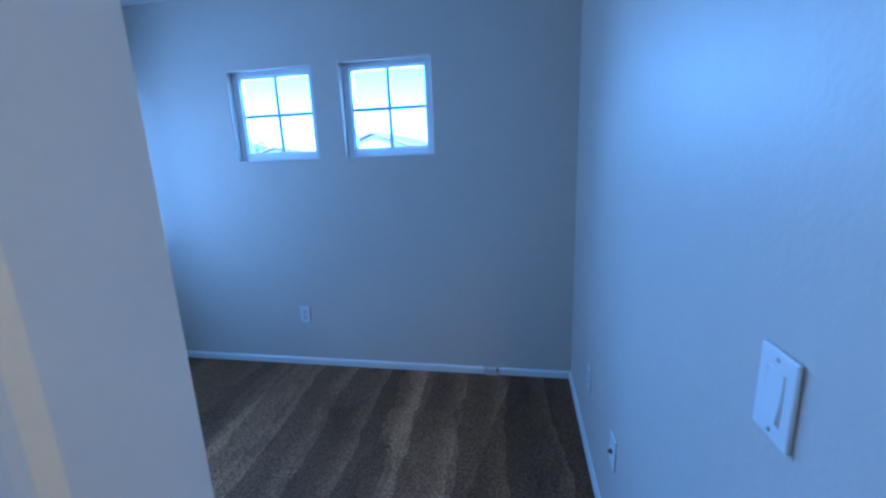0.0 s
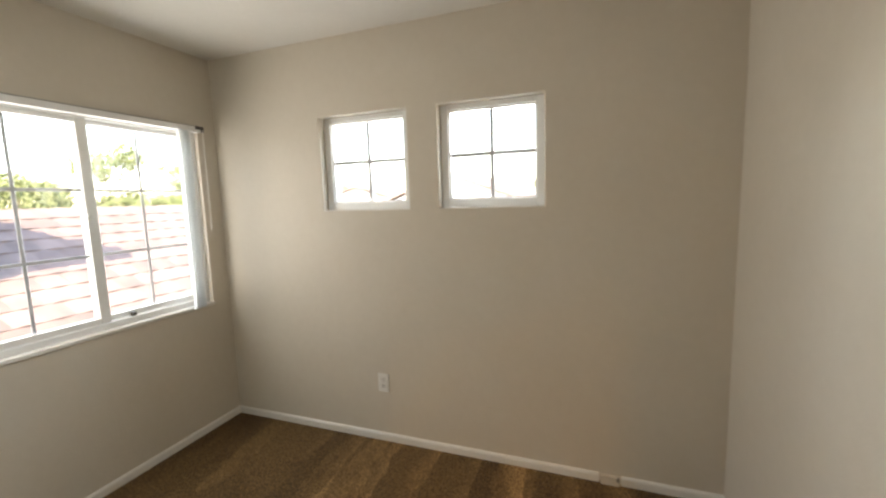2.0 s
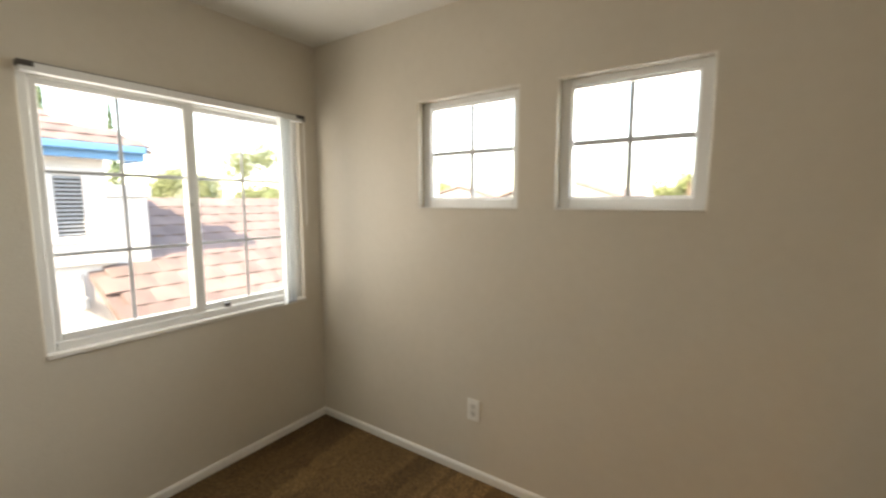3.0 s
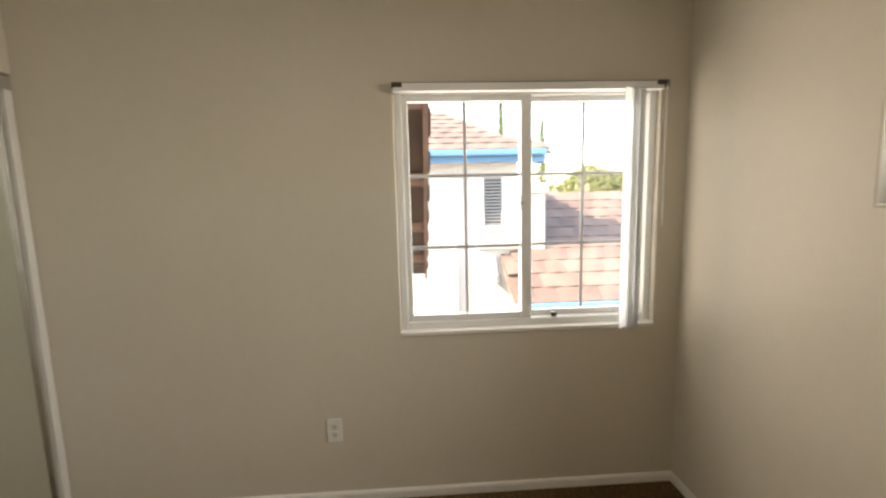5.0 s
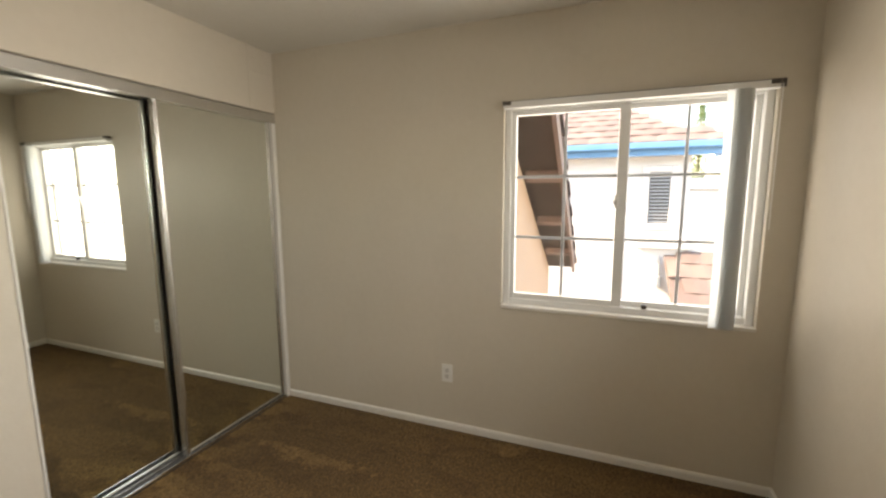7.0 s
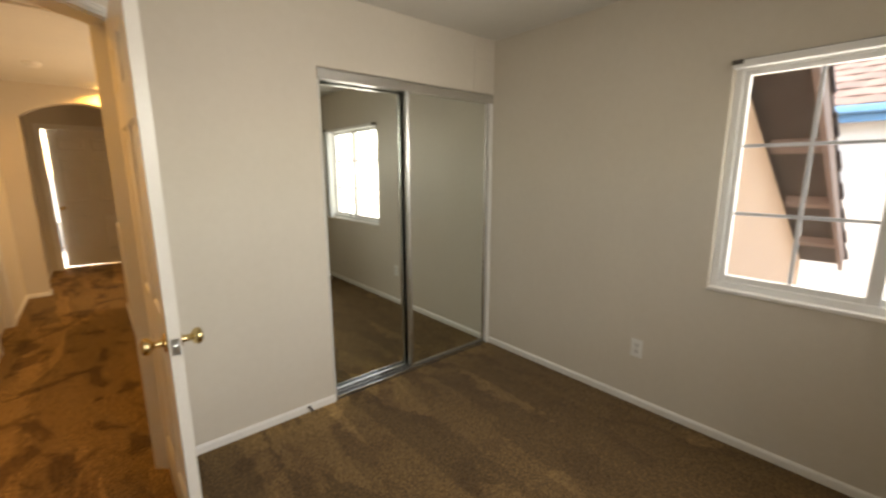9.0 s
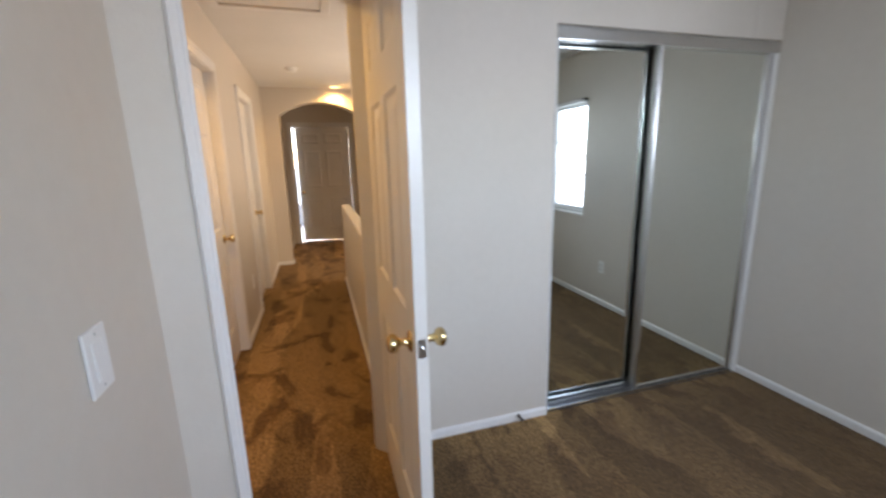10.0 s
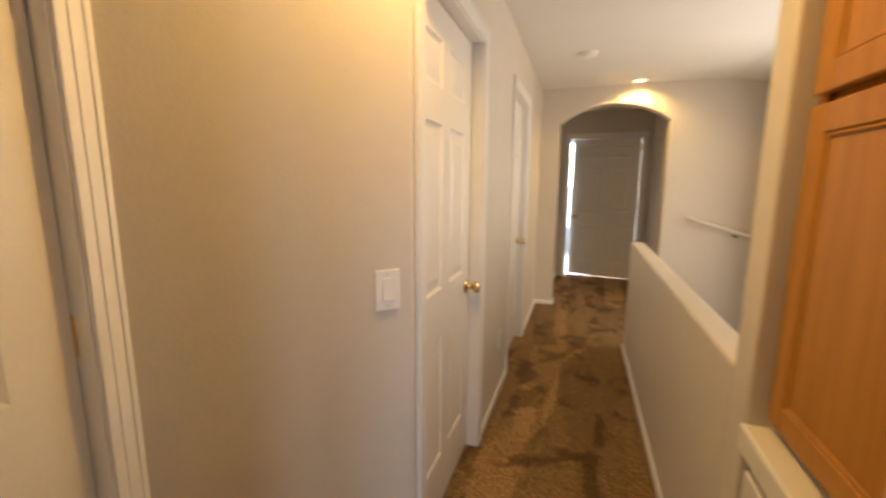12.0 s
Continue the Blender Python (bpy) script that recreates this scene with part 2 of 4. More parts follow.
def ring(bm, x0, x1, z0, z1, w, y0, y1, bevel=0.003):
    """A picture-frame of four bars round a rectangle in the xz plane. w: left, right, bottom, top widths."""
    a, b, c, d = w
    for q in ((x0, x0 + a, z0, z1), (x1 - b, x1, z0, z1), (x0 + a, x1 - b, z0, z0 + c), (x0 + a, x1 - b, z1 - d, z1)):
        box(bm, q[0], q[1], y0, y1, q[2], q[3], bevel, 1)
    return bm


def lathe(bm, prof, m=Matrix(), seg=24):
    """Turns (radius, height) pairs round local z."""
    rows = []
    for r, h in prof:
        rows.append([bm.verts.new(m @ Vector((r * math.cos(2 * math.pi * i / seg), r * math.sin(2 * math.pi * i / seg), h))) for i in range(seg)])
    for a, b in zip(rows, rows[1:]):
        for i in range(seg):
            bm.faces.new((a[i], a[(i + 1) % seg], b[(i + 1) % seg], b[i]))
    bm.faces.new(rows[0][::-1])
    bm.faces.new(rows[-1])
    return bm


def mesh_object(name, bm, mat, smooth=False):
    bmesh.ops.recalc_face_normals(bm, faces=bm.faces)
    me = bpy.data.meshes.new(name)
    bm.to_mesh(me)
    bm.free()
    me.materials.append(mat)
    if smooth:
        me.shade_smooth()
        me.set_sharp_from_angle(angle=radians(40))
    return new(name, me)


def part(name, bm, mat, parent, label="", smooth=False):
    ob = mesh_object(name, bm, mat, smooth)
    ob.parent = parent
    return tagged(ob, label)


def thing(name, m, label, category, group="", kind=""):
    ob = new(name)
    ob.empty_display_size = 0.1
    ob.matrix_world = m
    return tagged(ob, label, category, group, kind)


def solid(name, bm, mat, label, category, kind="structure", smooth=False):
    return tagged(mesh_object(name, bm, mat, smooth), label, category, "", kind)


def wall(name, p0, p1, z0, z1, thick, holes=(), mat=None, label="", round_edges=0.006):
    """A wall whose face runs from p0 to p1; its thickness lies to the right of that way. holes: (u0, u1, z0, z1)."""
    p0, p1 = Vector((*p0, 0)), Vector((*p1, 0))
    d = (p1 - p0)
    length = d.length
    d.normalize()
    nrm = Vector((d.y, -d.x, 0))
    us = sorted({0, length, *[h[0] for h in holes], *[h[1] for h in holes]})
    zs = sorted({z0, z1, *[h[2] for h in holes], *[h[3] for h in holes]})
    us = [u for u in us if -1e-6 <= u <= length + 1e-6]
    full = lambda i, j: 0 <= i < len(us) - 1 and 0 <= j < len(zs) - 1 and not any(
        h[0] < (us[i] + us[i + 1]) / 2 < h[1] and h[2] < (zs[j] + zs[j + 1]) / 2 < h[3] for h in holes)
    bm, vs = bmesh.new(), {}

    def v(i, j, s):
        if (i, j, s) not in vs:
            q = p0 + d * us[i] + nrm * (thick * s)
            vs[i, j, s] = bm.verts.new((q.x, q.y, zs[j]))
        return vs[i, j, s]

    for i in range(len(us) - 1):
        for j in range(len(zs) - 1):
            if full(i, j):
                bm.faces.new((v(i, j, 0), v(i + 1, j, 0), v(i + 1, j + 1, 0), v(i, j + 1, 0)))
                bm.faces.new((v(i, j, 1), v(i, j + 1, 1), v(i + 1, j + 1, 1), v(i + 1, j, 1)))
                for di, dj, a, b in ((-1, 0, (i, j), (i, j + 1)), (1, 0, (i + 1, j), (i + 1, j + 1)), (0, -1, (i, j), (i + 1, j)), (0, 1, (i, j + 1), (i + 1, j + 1))):
                    if not full(i + di, j + dj):
                        bm.faces.new((v(*a, 0), v(*b, 0), v(*b, 1), v(*a, 1)))
    ob = solid(name, bm, mat or WALL, label or "beige painted wall with orange-peel texture", "wall")
    if round_edges:
        bv = ob.modifiers.new("bevel", "BEVEL")
        bv.width, bv.segments, bv.limit_method, bv.angle_limit = round_edges, 2, "ANGLE", radians(40)
    return ob


def run(name, p0, p1, prof, mat, label, category="baseboard"):
    """A moulding whose profile (out, up) follows the wall's foot from p0 to p1, standing out to the left of that way."""
    p0, p1 = Vector((*p0, 0)), Vector((*p1, 0))
    d = (p1 - p0).normalized()
    nrm = Vector((-d.y, d.x, 0))
    bm = bmesh.new()
    a = [bm.verts.new(p0 + nrm * o + Vector((0, 0, h))) for o, h in prof]
    b = [bm.verts.new(p1 + nrm * o + Vector((0, 0, h))) for o, h in prof]
    k = len(prof)
    for i in range(k):
        bm.faces.new((a[i], b[i], b[(i + 1) % k], a[(i + 1) % k]))
    bm.faces.new(a)
    bm.faces.new(b[::-1])
    return solid(name, bm, mat, label, category)


BASE = ((0, 0), (0.013, 0), (0.013, 0.058), (0.011, 0.066), (0.006, 0.071), (0, 0.073))

# ---- the setting: floors, walls, ceilings ----
bm = bmesh.new()
for q in ((0, 2.17, -0.68, 3.05), (2.17, 3.85, -6.0, 3.05), (1.74, 2.17, -6.0, -4.238), (1.96, 2.17, -4.238, -3.12)):
    box(bm, *q, -0.12, 0.027)
solid("floor", bm, CARPET, "brown cut-pile carpet with vacuum strokes and footprints", "carpet")

solid("ceiling", boxed(-0.1, 3.1, -0.115, 3.0, 2.395, 2.55), CEIL, "white painted textured bedroom ceiling", "ceiling")
solid("ceiling_hall", boxed(1.38, 3.85, -6.0, -0.115, 2.395, 2.55), CEIL, "white painted hallway ceiling", "ceiling")
bm = bmesh.new()
box(bm, 3.1, 3.85, -0.115, 0.9, 2.395, 2.55)
solid("ceiling_landing", bm, CEIL, "white painted ceiling over the landing", "ceiling")
bm = bmesh.new()
v = [bm.verts.new(q) for q in ((1.38, -4.4, 2.395), (1.38, -0.8, 2.395), (0.80, -0.8, 2.27), (0.80, -4.4, 2.27), (1.38, -4.4, 2.55), (1.38, -0.8, 2.55), (0.80, -0.8, 2.39), (0.80, -4.4, 2.39))]
for q in ((0, 1, 2, 3), (4, 7, 6, 5), (0, 4, 5, 1), (1, 5, 6, 2), (2, 6, 7, 3), (3, 7, 4, 0)):
    bm.faces.new([v[i] for i in q])
solid("ceiling_stair", bm, CEIL, "sloping white ceiling over the stairwell", "ceiling")

# bedroom
WY0, WY1, WZ0, WZ1 = 1.558, 2.758, 0.850, 1.952
wall("wall_west", (0, 2.95), (0, -0.75), -0.1, 2.45, 0.16, [(2.95 - WY1, 2.95 - WY0, WZ0, WZ1)])
S1, S2, SZ0, SZ1 = (0.808, 1.370), (1.547, 2.096), 1.420, 1.964
wall("wall_north", (3.145, 2.89), (-0.16, 2.89), -0.1, 2.45, 0.16, [(3.145 - S[1], 3.145 - S[0], SZ0, SZ1) for S in (S1, S2)])
wall("wall_east", (2.905, 0.62), (2.905, 2.95), -0.1, 2.45, 0.115)
CLO0, CLO1, CLOZ = 0.0, 1.406, 2.012
wall("wall_south", (-0.08, 0), (2.215, 0), -0.1, 2.45, 0.115, [(CLO0 + 0.0795, CLO1 + 0.08, -0.2, CLOZ)])
# the doorway stands across the corner at 45 degrees
R2 = math.sqrt(0.5)
DU0, DU1, DZ = 0.070, 0.810, 2.045
wall("wall_doorway", (2.245, 0.030), (2.95, 0.735), -0.1, 2.45, 0.100, [(-0.1, DU1 - 0.0424 + 0.018, -0.2, DZ)])
solid("wall_corner_post", boxed(2.130, 2.217, -0.13, -0.004, -0.1, 2.45), WALL, "beige wall end beside the bedroom door", "wall")
solid("wall_corner_head", boxed(2.217, 2.33, -0.13, 0.02, 2.05, 2.45), WALL, "beige wall over the bedroom door", "wall")
# closet inside
wall("wall_closet_back", (0.0, -0.68), (1.6, -0.68), -0.1, 2.45, 0.1, label="plain closet back wall")
wall("wall_closet_side", (1.45, -0.68), (1.45, -0.115), -0.1, 2.45, 0.1, label="plain closet side wall")

# hall
HE, HW, HY = 3.125, 2.265, -4.238
D1 = (-1.450, -0.700)
D2 = (-3.110, -2.370)
wall("wall_hall_east", (HE, HY), (HE, -0.6095), -0.1, 2.45, 0.115, [(D[0] - HY - 0.018, D[1] - HY + 0.018, -0.2, 2.045) for D in (D1, D2)], label="beige painted hallway wall")
wall("wall_hall_angled", (HE, -0.6095), (3.61, -0.1245), -0.1, 2.45, 0.115, label="beige painted angled hallway wall")
D5 = (-0.056, 0.70)
wall("wall_landing_east", (3.61, -0.22), (3.61, 0.9), -0.1, 2.45, 0.115, [(D5[0] + 0.22 - 0.018, D5[1] + 0.22 + 0.018, -0.2, 2.045)], label="beige painted landing wall")
wall("wall_landing_north", (3.85, 0.80), (3.05, 0.80), -0.1, 2.45, 0.1, label="beige painted landing wall")
NICH = (-0.615, -0.13)
wall("wall_hall_niche", (HW, -0.10), (HW, -0.725), -0.1, 2.45, 0.48, [(0.03, 0.515, -0.2, 2.33)], label="beige painted wall with a cabinet niche")
solid("wall_niche_back", boxed(1.59, 1.765, -0.78, -0.115, -0.1, 2.45), WALL, "plain wall behind the cabinet niche", "wall")
wall("wall_stair_south", (0.7, -0.78), (1.80, -0.78), -3.0, 2.45, 0.08, label="beige stairwell wall")
wall("wall_stair_west", (0.95, -4.5), (0.95, -0.78), -3.0, 2.45, 0.12, [(0.9, 2.9, 0.3, 2.1)], label="pale stairwell wall with a window opening")

# arch in the end wall
def arch_wall():
    bm = bmesh.new()
    x0, x1, spring, rise, n = 1.868, 2.925, 2.035, 0.178, 20
    y0, y1 = HY, HY - 0.14
    half, cx = (x1 - x0) / 2, (x0 + x1) / 2
    rad = (half * half + rise * rise) / (2 * rise)
    top = [(x1 + (x0 - x1) * i / n) for i in range(n + 1)]
    arc = [(x, spring + rise - rad + math.sqrt(rad * rad - (x - cx) ** 2)) for x in top]
    outline = [(3.40, -0.1), (3.40, 2.45), *[(x, 2.45) for x in top], (0.8, 2.45), (0.8, -3.0), (x0, -3.0)]

    def quad(a, b, c, d):
        fr = [bm.verts.new((q[0], y0, q[1])) for q in (a, b, c, d)]
        bk = [bm.verts.new((q[0], y1, q[1])) for q in (a, b, c, d)]
        bm.faces.new(fr)
        bm.faces.new(bk[::-1])
        return fr, bk

    quad((3.40, -0.1), (3.40, 2.45), (x1, 2.45), (x1, -0.1))
    quad((0.8, -3.0), (x0, -3.0), (x0, 2.45), (0.8, 2.45))
    for i in range(n):
        quad(arc[i], (top[i], 2.45), (top[i + 1], 2.45), arc[i + 1])
    edge = [(x1, -0.1), *arc, (x0, -0.1)]
    for a, b in zip(edge, edge[1:]):
        bm.faces.new([bm.verts.new(q) for q in ((a[0], y0, a[1]), (b[0], y0, b[1]), (b[0], y1, b[1]), (a[0], y1, a[1]))])
    bmesh.ops.remove_doubles(bm, verts=bm.verts, dist=0.0005)
    ob = solid("wall_arch", bm, WALL, "beige painted wall with a low segmental arch", "wall")
    bv = ob.modifiers.new("bevel", "BEVEL")
    bv.width, bv.segments, bv.limit_method, bv.angle_limit = 0.012, 3, "ANGLE", radians(50)


arch_wall()
EX = (1.920, 2.848)
EY = -5.806
wall("wall_alcove_east", (2.995, EY), (2.995, HY - 0.14), -0.1, 2.45, 0.1, label="beige alcove wall")
wall("wall_alcove_west", (1.798, HY - 0.14), (1.798, EY), -0.1, 2.45, 0.1, label="beige alcove wall")
wall("wall_hall_end", (1.6, EY), (3.2, EY), -0.1, 2.45, 0.115, [(EX[0] - 1.6, EX[1] - 1.6, -0.2, 2.045)], label="beige wall with the end door")

# white backdrop room behind the end door; unseen openings added to brighten it
solid("floor_end_room", boxed(1.2, 4.6, -8.4, EY - 0.105, -0.12, 0.0), WHITETILE, "white floor of the room behind the end door", "floor")
wall("wall_end_room_east", (4.5, -8.4), (4.5, EY - 0.115), -0.1, 2.45, 0.1, [(0.5, 2.0, 0.7, 2.1)], STUCCO, label="unseen white wall with an opening added to let sky light in")
wall("wall_end_room_south", (1.2, -8.4), (4.6, -8.4), -0.1, 2.45, 0.1, [(0.9, 2.8, 0.5, 2.2)], STUCCO, label="unseen white wall with an opening added to let sky light in")
wall("wall_end_room_west", (1.3, EY - 0.115), (1.3, -8.4), -0.1, 2.45, 0.1, (), STUCCO, label="white wall")
solid("ceiling_end_room", boxed(1.2, 4.6, -8.4, EY - 0.105, 2.395, 2.55), CEIL, "white ceiling", "ceiling")

# half wall along the stairs
def half_wall():
    bm = bmesh.new()
    box(bm, 2.170, HW, -3.12, -0.725, -3.0, 0.938, 0.012, 3)
    return solid("half_wall", bm, WALL, "beige painted half wall guarding the stairs", "half wall")


half_wall()
solid("wall_stair_landing", boxed(1.96, 2.170, -3.12, -3.03, -3.0, -0.12), WALL, "wall under the landing edge", "wall")

# rooms behind the hall doors are closed off
for nm, q in (("wall_closing_room", (3.9, 4.0, -4.4, 0.9)),):
    solid(nm, boxed(*q, -0.1, 2.55), WALL, "plain closing wall", "wall")

# baseboards
WB = "narrow white painted baseboard"
run("baseboard", (0, 2.89), (0, 0.0), BASE, TRIM, WB)
run("baseboard", (2.365, 2.89), (0.0, 2.89), BASE, TRIM, WB)
run("baseboard", (2.905, 2.89), (2.468, 2.89), BASE, TRIM, WB)
run("baseboard", (2.905, 0.690), (2.905, 2.89), BASE, TRIM, WB)
run("baseboard", (CLO1, 0), (2.215, 0), BASE, TRIM, WB)
run("baseboard", (HE, HY), (HE, D2[0] - 0.075), BASE, TRIM, WB)
run("baseboard", (HE, D2[1] + 0.075), (HE, D1[0] - 0.075), BASE, TRIM, WB)
run("baseboard", (HE, -0.6095), (3.61, -0.1245), BASE, TRIM, WB)
run("baseboard", (HE, D1[1] + 0.068), (HE, -0.6095), BASE, TRIM, WB)
run("baseboard", (2.925, HY), (HE, HY), BASE, TRIM, WB)
run("baseboard", (2.925, HY - 0.14), (2.925, HY), BASE, TRIM, WB)
run("baseboard", (2.995, EY), (2.995, HY - 0.14), BASE, TRIM, WB)
run("baseboard", (HW, -0.64), (HW, -3.12), BASE, TRIM, WB)


# ---- windows ----
def pane_part(x0, x1, z0, z1, y, parent):
    ob = part("pane", boxed(x0, x1, y - 0.002, y + 0.002, z0, z1), GLASS, parent)
    ob.visible_shadow = False
    return ob


def small_window(name, span):
    """A square fixed window in the north wall; local x runs west, y into the room."""
    w, h = span[1] - span[0], SZ1 - SZ0
    t = thing(name, pose((span[0] + span[1]) / 2, 2.89, SZ0, 0, 0, 180), "small square white vinyl window with a four-pane grid", "window", "small windows", "structure")
    fw = 0.044
    part("window_frame", ring(bmesh.new(), -w / 2, w / 2, 0, h, (fw, fw, 0.048, 0.030), -0.13, -0.048, 0.004), VINYL, t)
    part("glazing_bead", ring(bmesh.new(), -w / 2 + fw - 0.004, w / 2 - fw + 0.004, 0.044, h - 0.028, (0.012, 0.012, 0.012, 0.012), -0.10, -0.062, 0.002), VINYL, t)
    part("window_sill", boxed(-w / 2, w / 2, -0.05, -0.0, -0.0, 0.006, 0.002, 1), TRIM, t)
    pane_part(-w / 2 + fw, w / 2 - fw, 0.046, h - 0.030, -0.085, t)
    part("muntin", boxed(-0.011, 0.011, -0.095, -0.075, 0.05, h - 0.034, 0.002, 1), MUNTIN, t)
    part("muntin", boxed(-w / 2 + fw, w / 2 - fw, -0.0935, -0.0765, h / 2 - 0.001, h / 2 + 0.021, 0.002, 1), MUNTIN, t)


small_window("window_2", S1)
small_window("window_3", S2)


def big_window():
    """The sliding window in the west wall; local x runs south, y into the room."""
    w, h = WY1 - WY0, WZ1 - WZ0
    cy = (WY0 + WY1) / 2
    t = thing("window_1", pose(0, cy, WZ0, 0, 0, -90), "white vinyl sliding window with grids, closed, looking onto roofs", "window", "", "structure")
    part("window_frame", ring(bmesh.new(), -w / 2, w / 2, 0, h, (0.035, 0.035, 0.040, 0.032), -0.125, -0.028, 0.004), VINYL, t)
    part("window_sill", boxed(-w / 2 - 0.004, w / 2 + 0.004, -0.03, 0.012, -0.014, 0.006, 0.003, 1), TRIM, t)
    g0, g1 = 0.058, h - 0.050
    sashes = ((cy - 2.157, w / 2 - 0.030, -0.052), (-w / 2 + 0.030, cy - 2.157, -0.078))
    for k, (a, b, y) in enumerate(sashes):
        s = part("sash", ring(bmesh.new(), a - (0.025 if k == 0 else 0), b + (0.025 if k == 1 else 0), 0.034, h - 0.028,
                              (0.05 if k == 0 else 0.03, 0.03 if k == 0 else 0.05, 0.036, 0.027), y - 0.013, y + 0.013, 0.003), VINYL, t)
        gx0, gx1 = a + (0.025 if k == 0 else 0.03), b - (0.03 if k == 0 else 0.025)
        pane_part(gx0, gx1, g0, g1, y - 0.004, t)
        mx = (gx0 + gx1) / 2
        part("muntin", boxed(mx - 0.008, mx + 0.008, y - 0.012, y - 0.006, g0, g1, 0.002, 1), MUNTIN, t)
        for i in (1, 2):
            z = g0 + (g1 - g0) * i / 3
            part("muntin", boxed(gx0, gx1, y - 0.0115, y - 0.0065, z - 0.008, z + 0.008, 0.002, 1), MUNTIN, t)
    lx = cy - 2.134
    la = part("latch", boxed(lx - 0.010, lx + 0.010, -0.042, -0.022, 0.555, 0.625, 0.004), VINYL, t, "white plastic latch")
    part("latch_lever", boxed(lx - 0.005, lx + 0.016, -0.03, -0.012, 0.580, 0.598, 0.003), STEEL, la)
    lk = part("sash_lock", boxed(cy - 2.303, cy - 2.278, -0.052, -0.030, 0.040, 0.062, 0.003), CAPBROWN, t, "dark sash lock")


big_window()


def vertical_blind():
    """Headrail over the window and its vanes, drawn to the north side."""
    t = thing("vertical_blind", pose(0, 2.158, 1.948, 0, 0, -90), "white vertical blind drawn fully open beside the window", "blind")
    part("headrail", boxed(-0.600, 0.598, 0.004, 0.040, -0.024, 0.010, 0.003), VINYL, t)
    for x in (-0.604, 0.602):
        s = 1 if x > 0 else -1
        part("end_cap", boxed(min(x, x - s * 0.045), max(x, x - s * 0.045), 0.002, 0.043, -0.008, 0.013, 0.002), CAPBROWN, t, "dark bracket cap")
    part("bracket", boxed(-0.611, -0.594, 0.030, 0.050, -0.024, 0.012, 0.003), CAPBROWN, t, "dark metal bracket")
    # thin dark strip modelled in place of the shadow line above the headrail
    part("headrail_shadow", boxed(-0.596, 0.594, 0.006, 0.038, 0.0095, 0.0125), CAPBROWN, t, "dark strip standing in for the shadow line over the headrail")
    rnd = random.Random(4)
    for i in range(8):
        bm = bmesh.new()
        x = -0.492 + i * 0.0095
        a = radians(64 + rnd.uniform(-5, 5)) if i != 7 else radians(42)
        rows = []
        for j in range(7):
            u = (j / 6 - 0.5) * 0.089
            cv = 0.006 * (1 - (u / 0.0445) ** 2)
            px, py = x + u * math.cos(a) - cv * math.sin(a), 0.060 + u * math.sin(a) + cv * math.cos(a)
            rows.append([bm.verts.new((px + dx, py + dy, z)) for dx, dy in ((0, 0), (0.0008, 0.0008)) for z in (-0.026, -1.090)])
        for p, q in zip(rows, rows[1:]):
            bm.faces.new((p[0], p[1], q[1], q[0]))
            bm.faces.new((p[2], q[2], q[3], p[3]))
            bm.faces.new((p[0], q[0], q[2], p[2]))
            bm.faces.new((p[1], p[3], q[3], q[1]))
        bm.faces.new((rows[0][0], rows[0][2], rows[0][3], rows[0][1]))
        bm.faces.new((rows[-1][0], rows[-1][1], rows[-1][3], rows[-1][2]))
        part("vane", bm, VANE, t, smooth=True)
    bm = bmesh.new()
    lathe(bm, ((0.002, -0.62), (0.002, 0.0)), Matrix.Translation((-0.598, 0.052, -0.01)), 8)
    part("cord", bm, VINYL, t)


vertical_blind()


# ---- doors and casings ----
def panel_leaf(w, h, t):
    """A moulded six-panel leaf, x from 0 to w, y from 0 to t."""
    bm = bmesh.new()
    st, mu = 0.112, 0.088
    pw = (w - 2 * st - mu) / 2
    us = [0, st, st + pw, st + pw + mu, w - st, w]
    vs = [0, 0.225, 0.755, 0.950, 1.580, 1.705, h - 0.112, h]

    def nested(y, s, u0, u1, v0, v1):
        steps = ((0, 0), (0.012, 0.008), (0.022, 0.008), (0.055, 0.002))
        prev = None
        for inset, dep in steps:
            cur = [bm.verts.new((u, y + s * dep, z)) for u, z in ((u0 + inset, v0 + inset), (u1 - inset, v0 + inset), (u1 - inset, v1 - inset), (u0 + inset, v1 - inset))]
            if prev:
                for i in range(4):
                    bm.faces.new((prev[i], prev[(i + 1) % 4], cur[(i + 1) % 4], cur[i]))
            prev = cur
        bm.faces.new(prev)

    for y, s in ((0, 1), (t, -1)):
        for i in range(5):
            for j in range(7):
                if i in (1, 3) and j in (1, 3, 5):
                    nested(y, s, us[i], us[i + 1], vs[j], vs[j + 1])
                else:
                    bm.faces.new([bm.verts.new((u, y, z)) for u, z in ((us[i], vs[j]), (us[i + 1], vs[j]), (us[i + 1], vs[j + 1]), (us[i], vs[j + 1]))])
    for a, b in (((0, 0), (w, 0)), ((w, 0), (w, h)), ((w, h), (0, h)), ((0, h), (0, 0))):
        bm.faces.new([bm.verts.new(q) for q in ((a[0], 0, a[1]), (b[0], 0, b[1]), (b[0], t, b[1]), (a[0], t, a[1]))])
    bmesh.ops.remove_doubles(bm, verts=bm.verts, dist=0.0003)
    return bm


KNOB = ((0.032, 0.0), (0.032, 0.004), (0.026, 0.008), (0.012, 0.012), (0.0105, 0.030), (0.014, 0.036), (0.024, 0.042), (0.0285, 0.052), (0.027, 0.062), (0.020, 0.068), (0.006, 0.070))


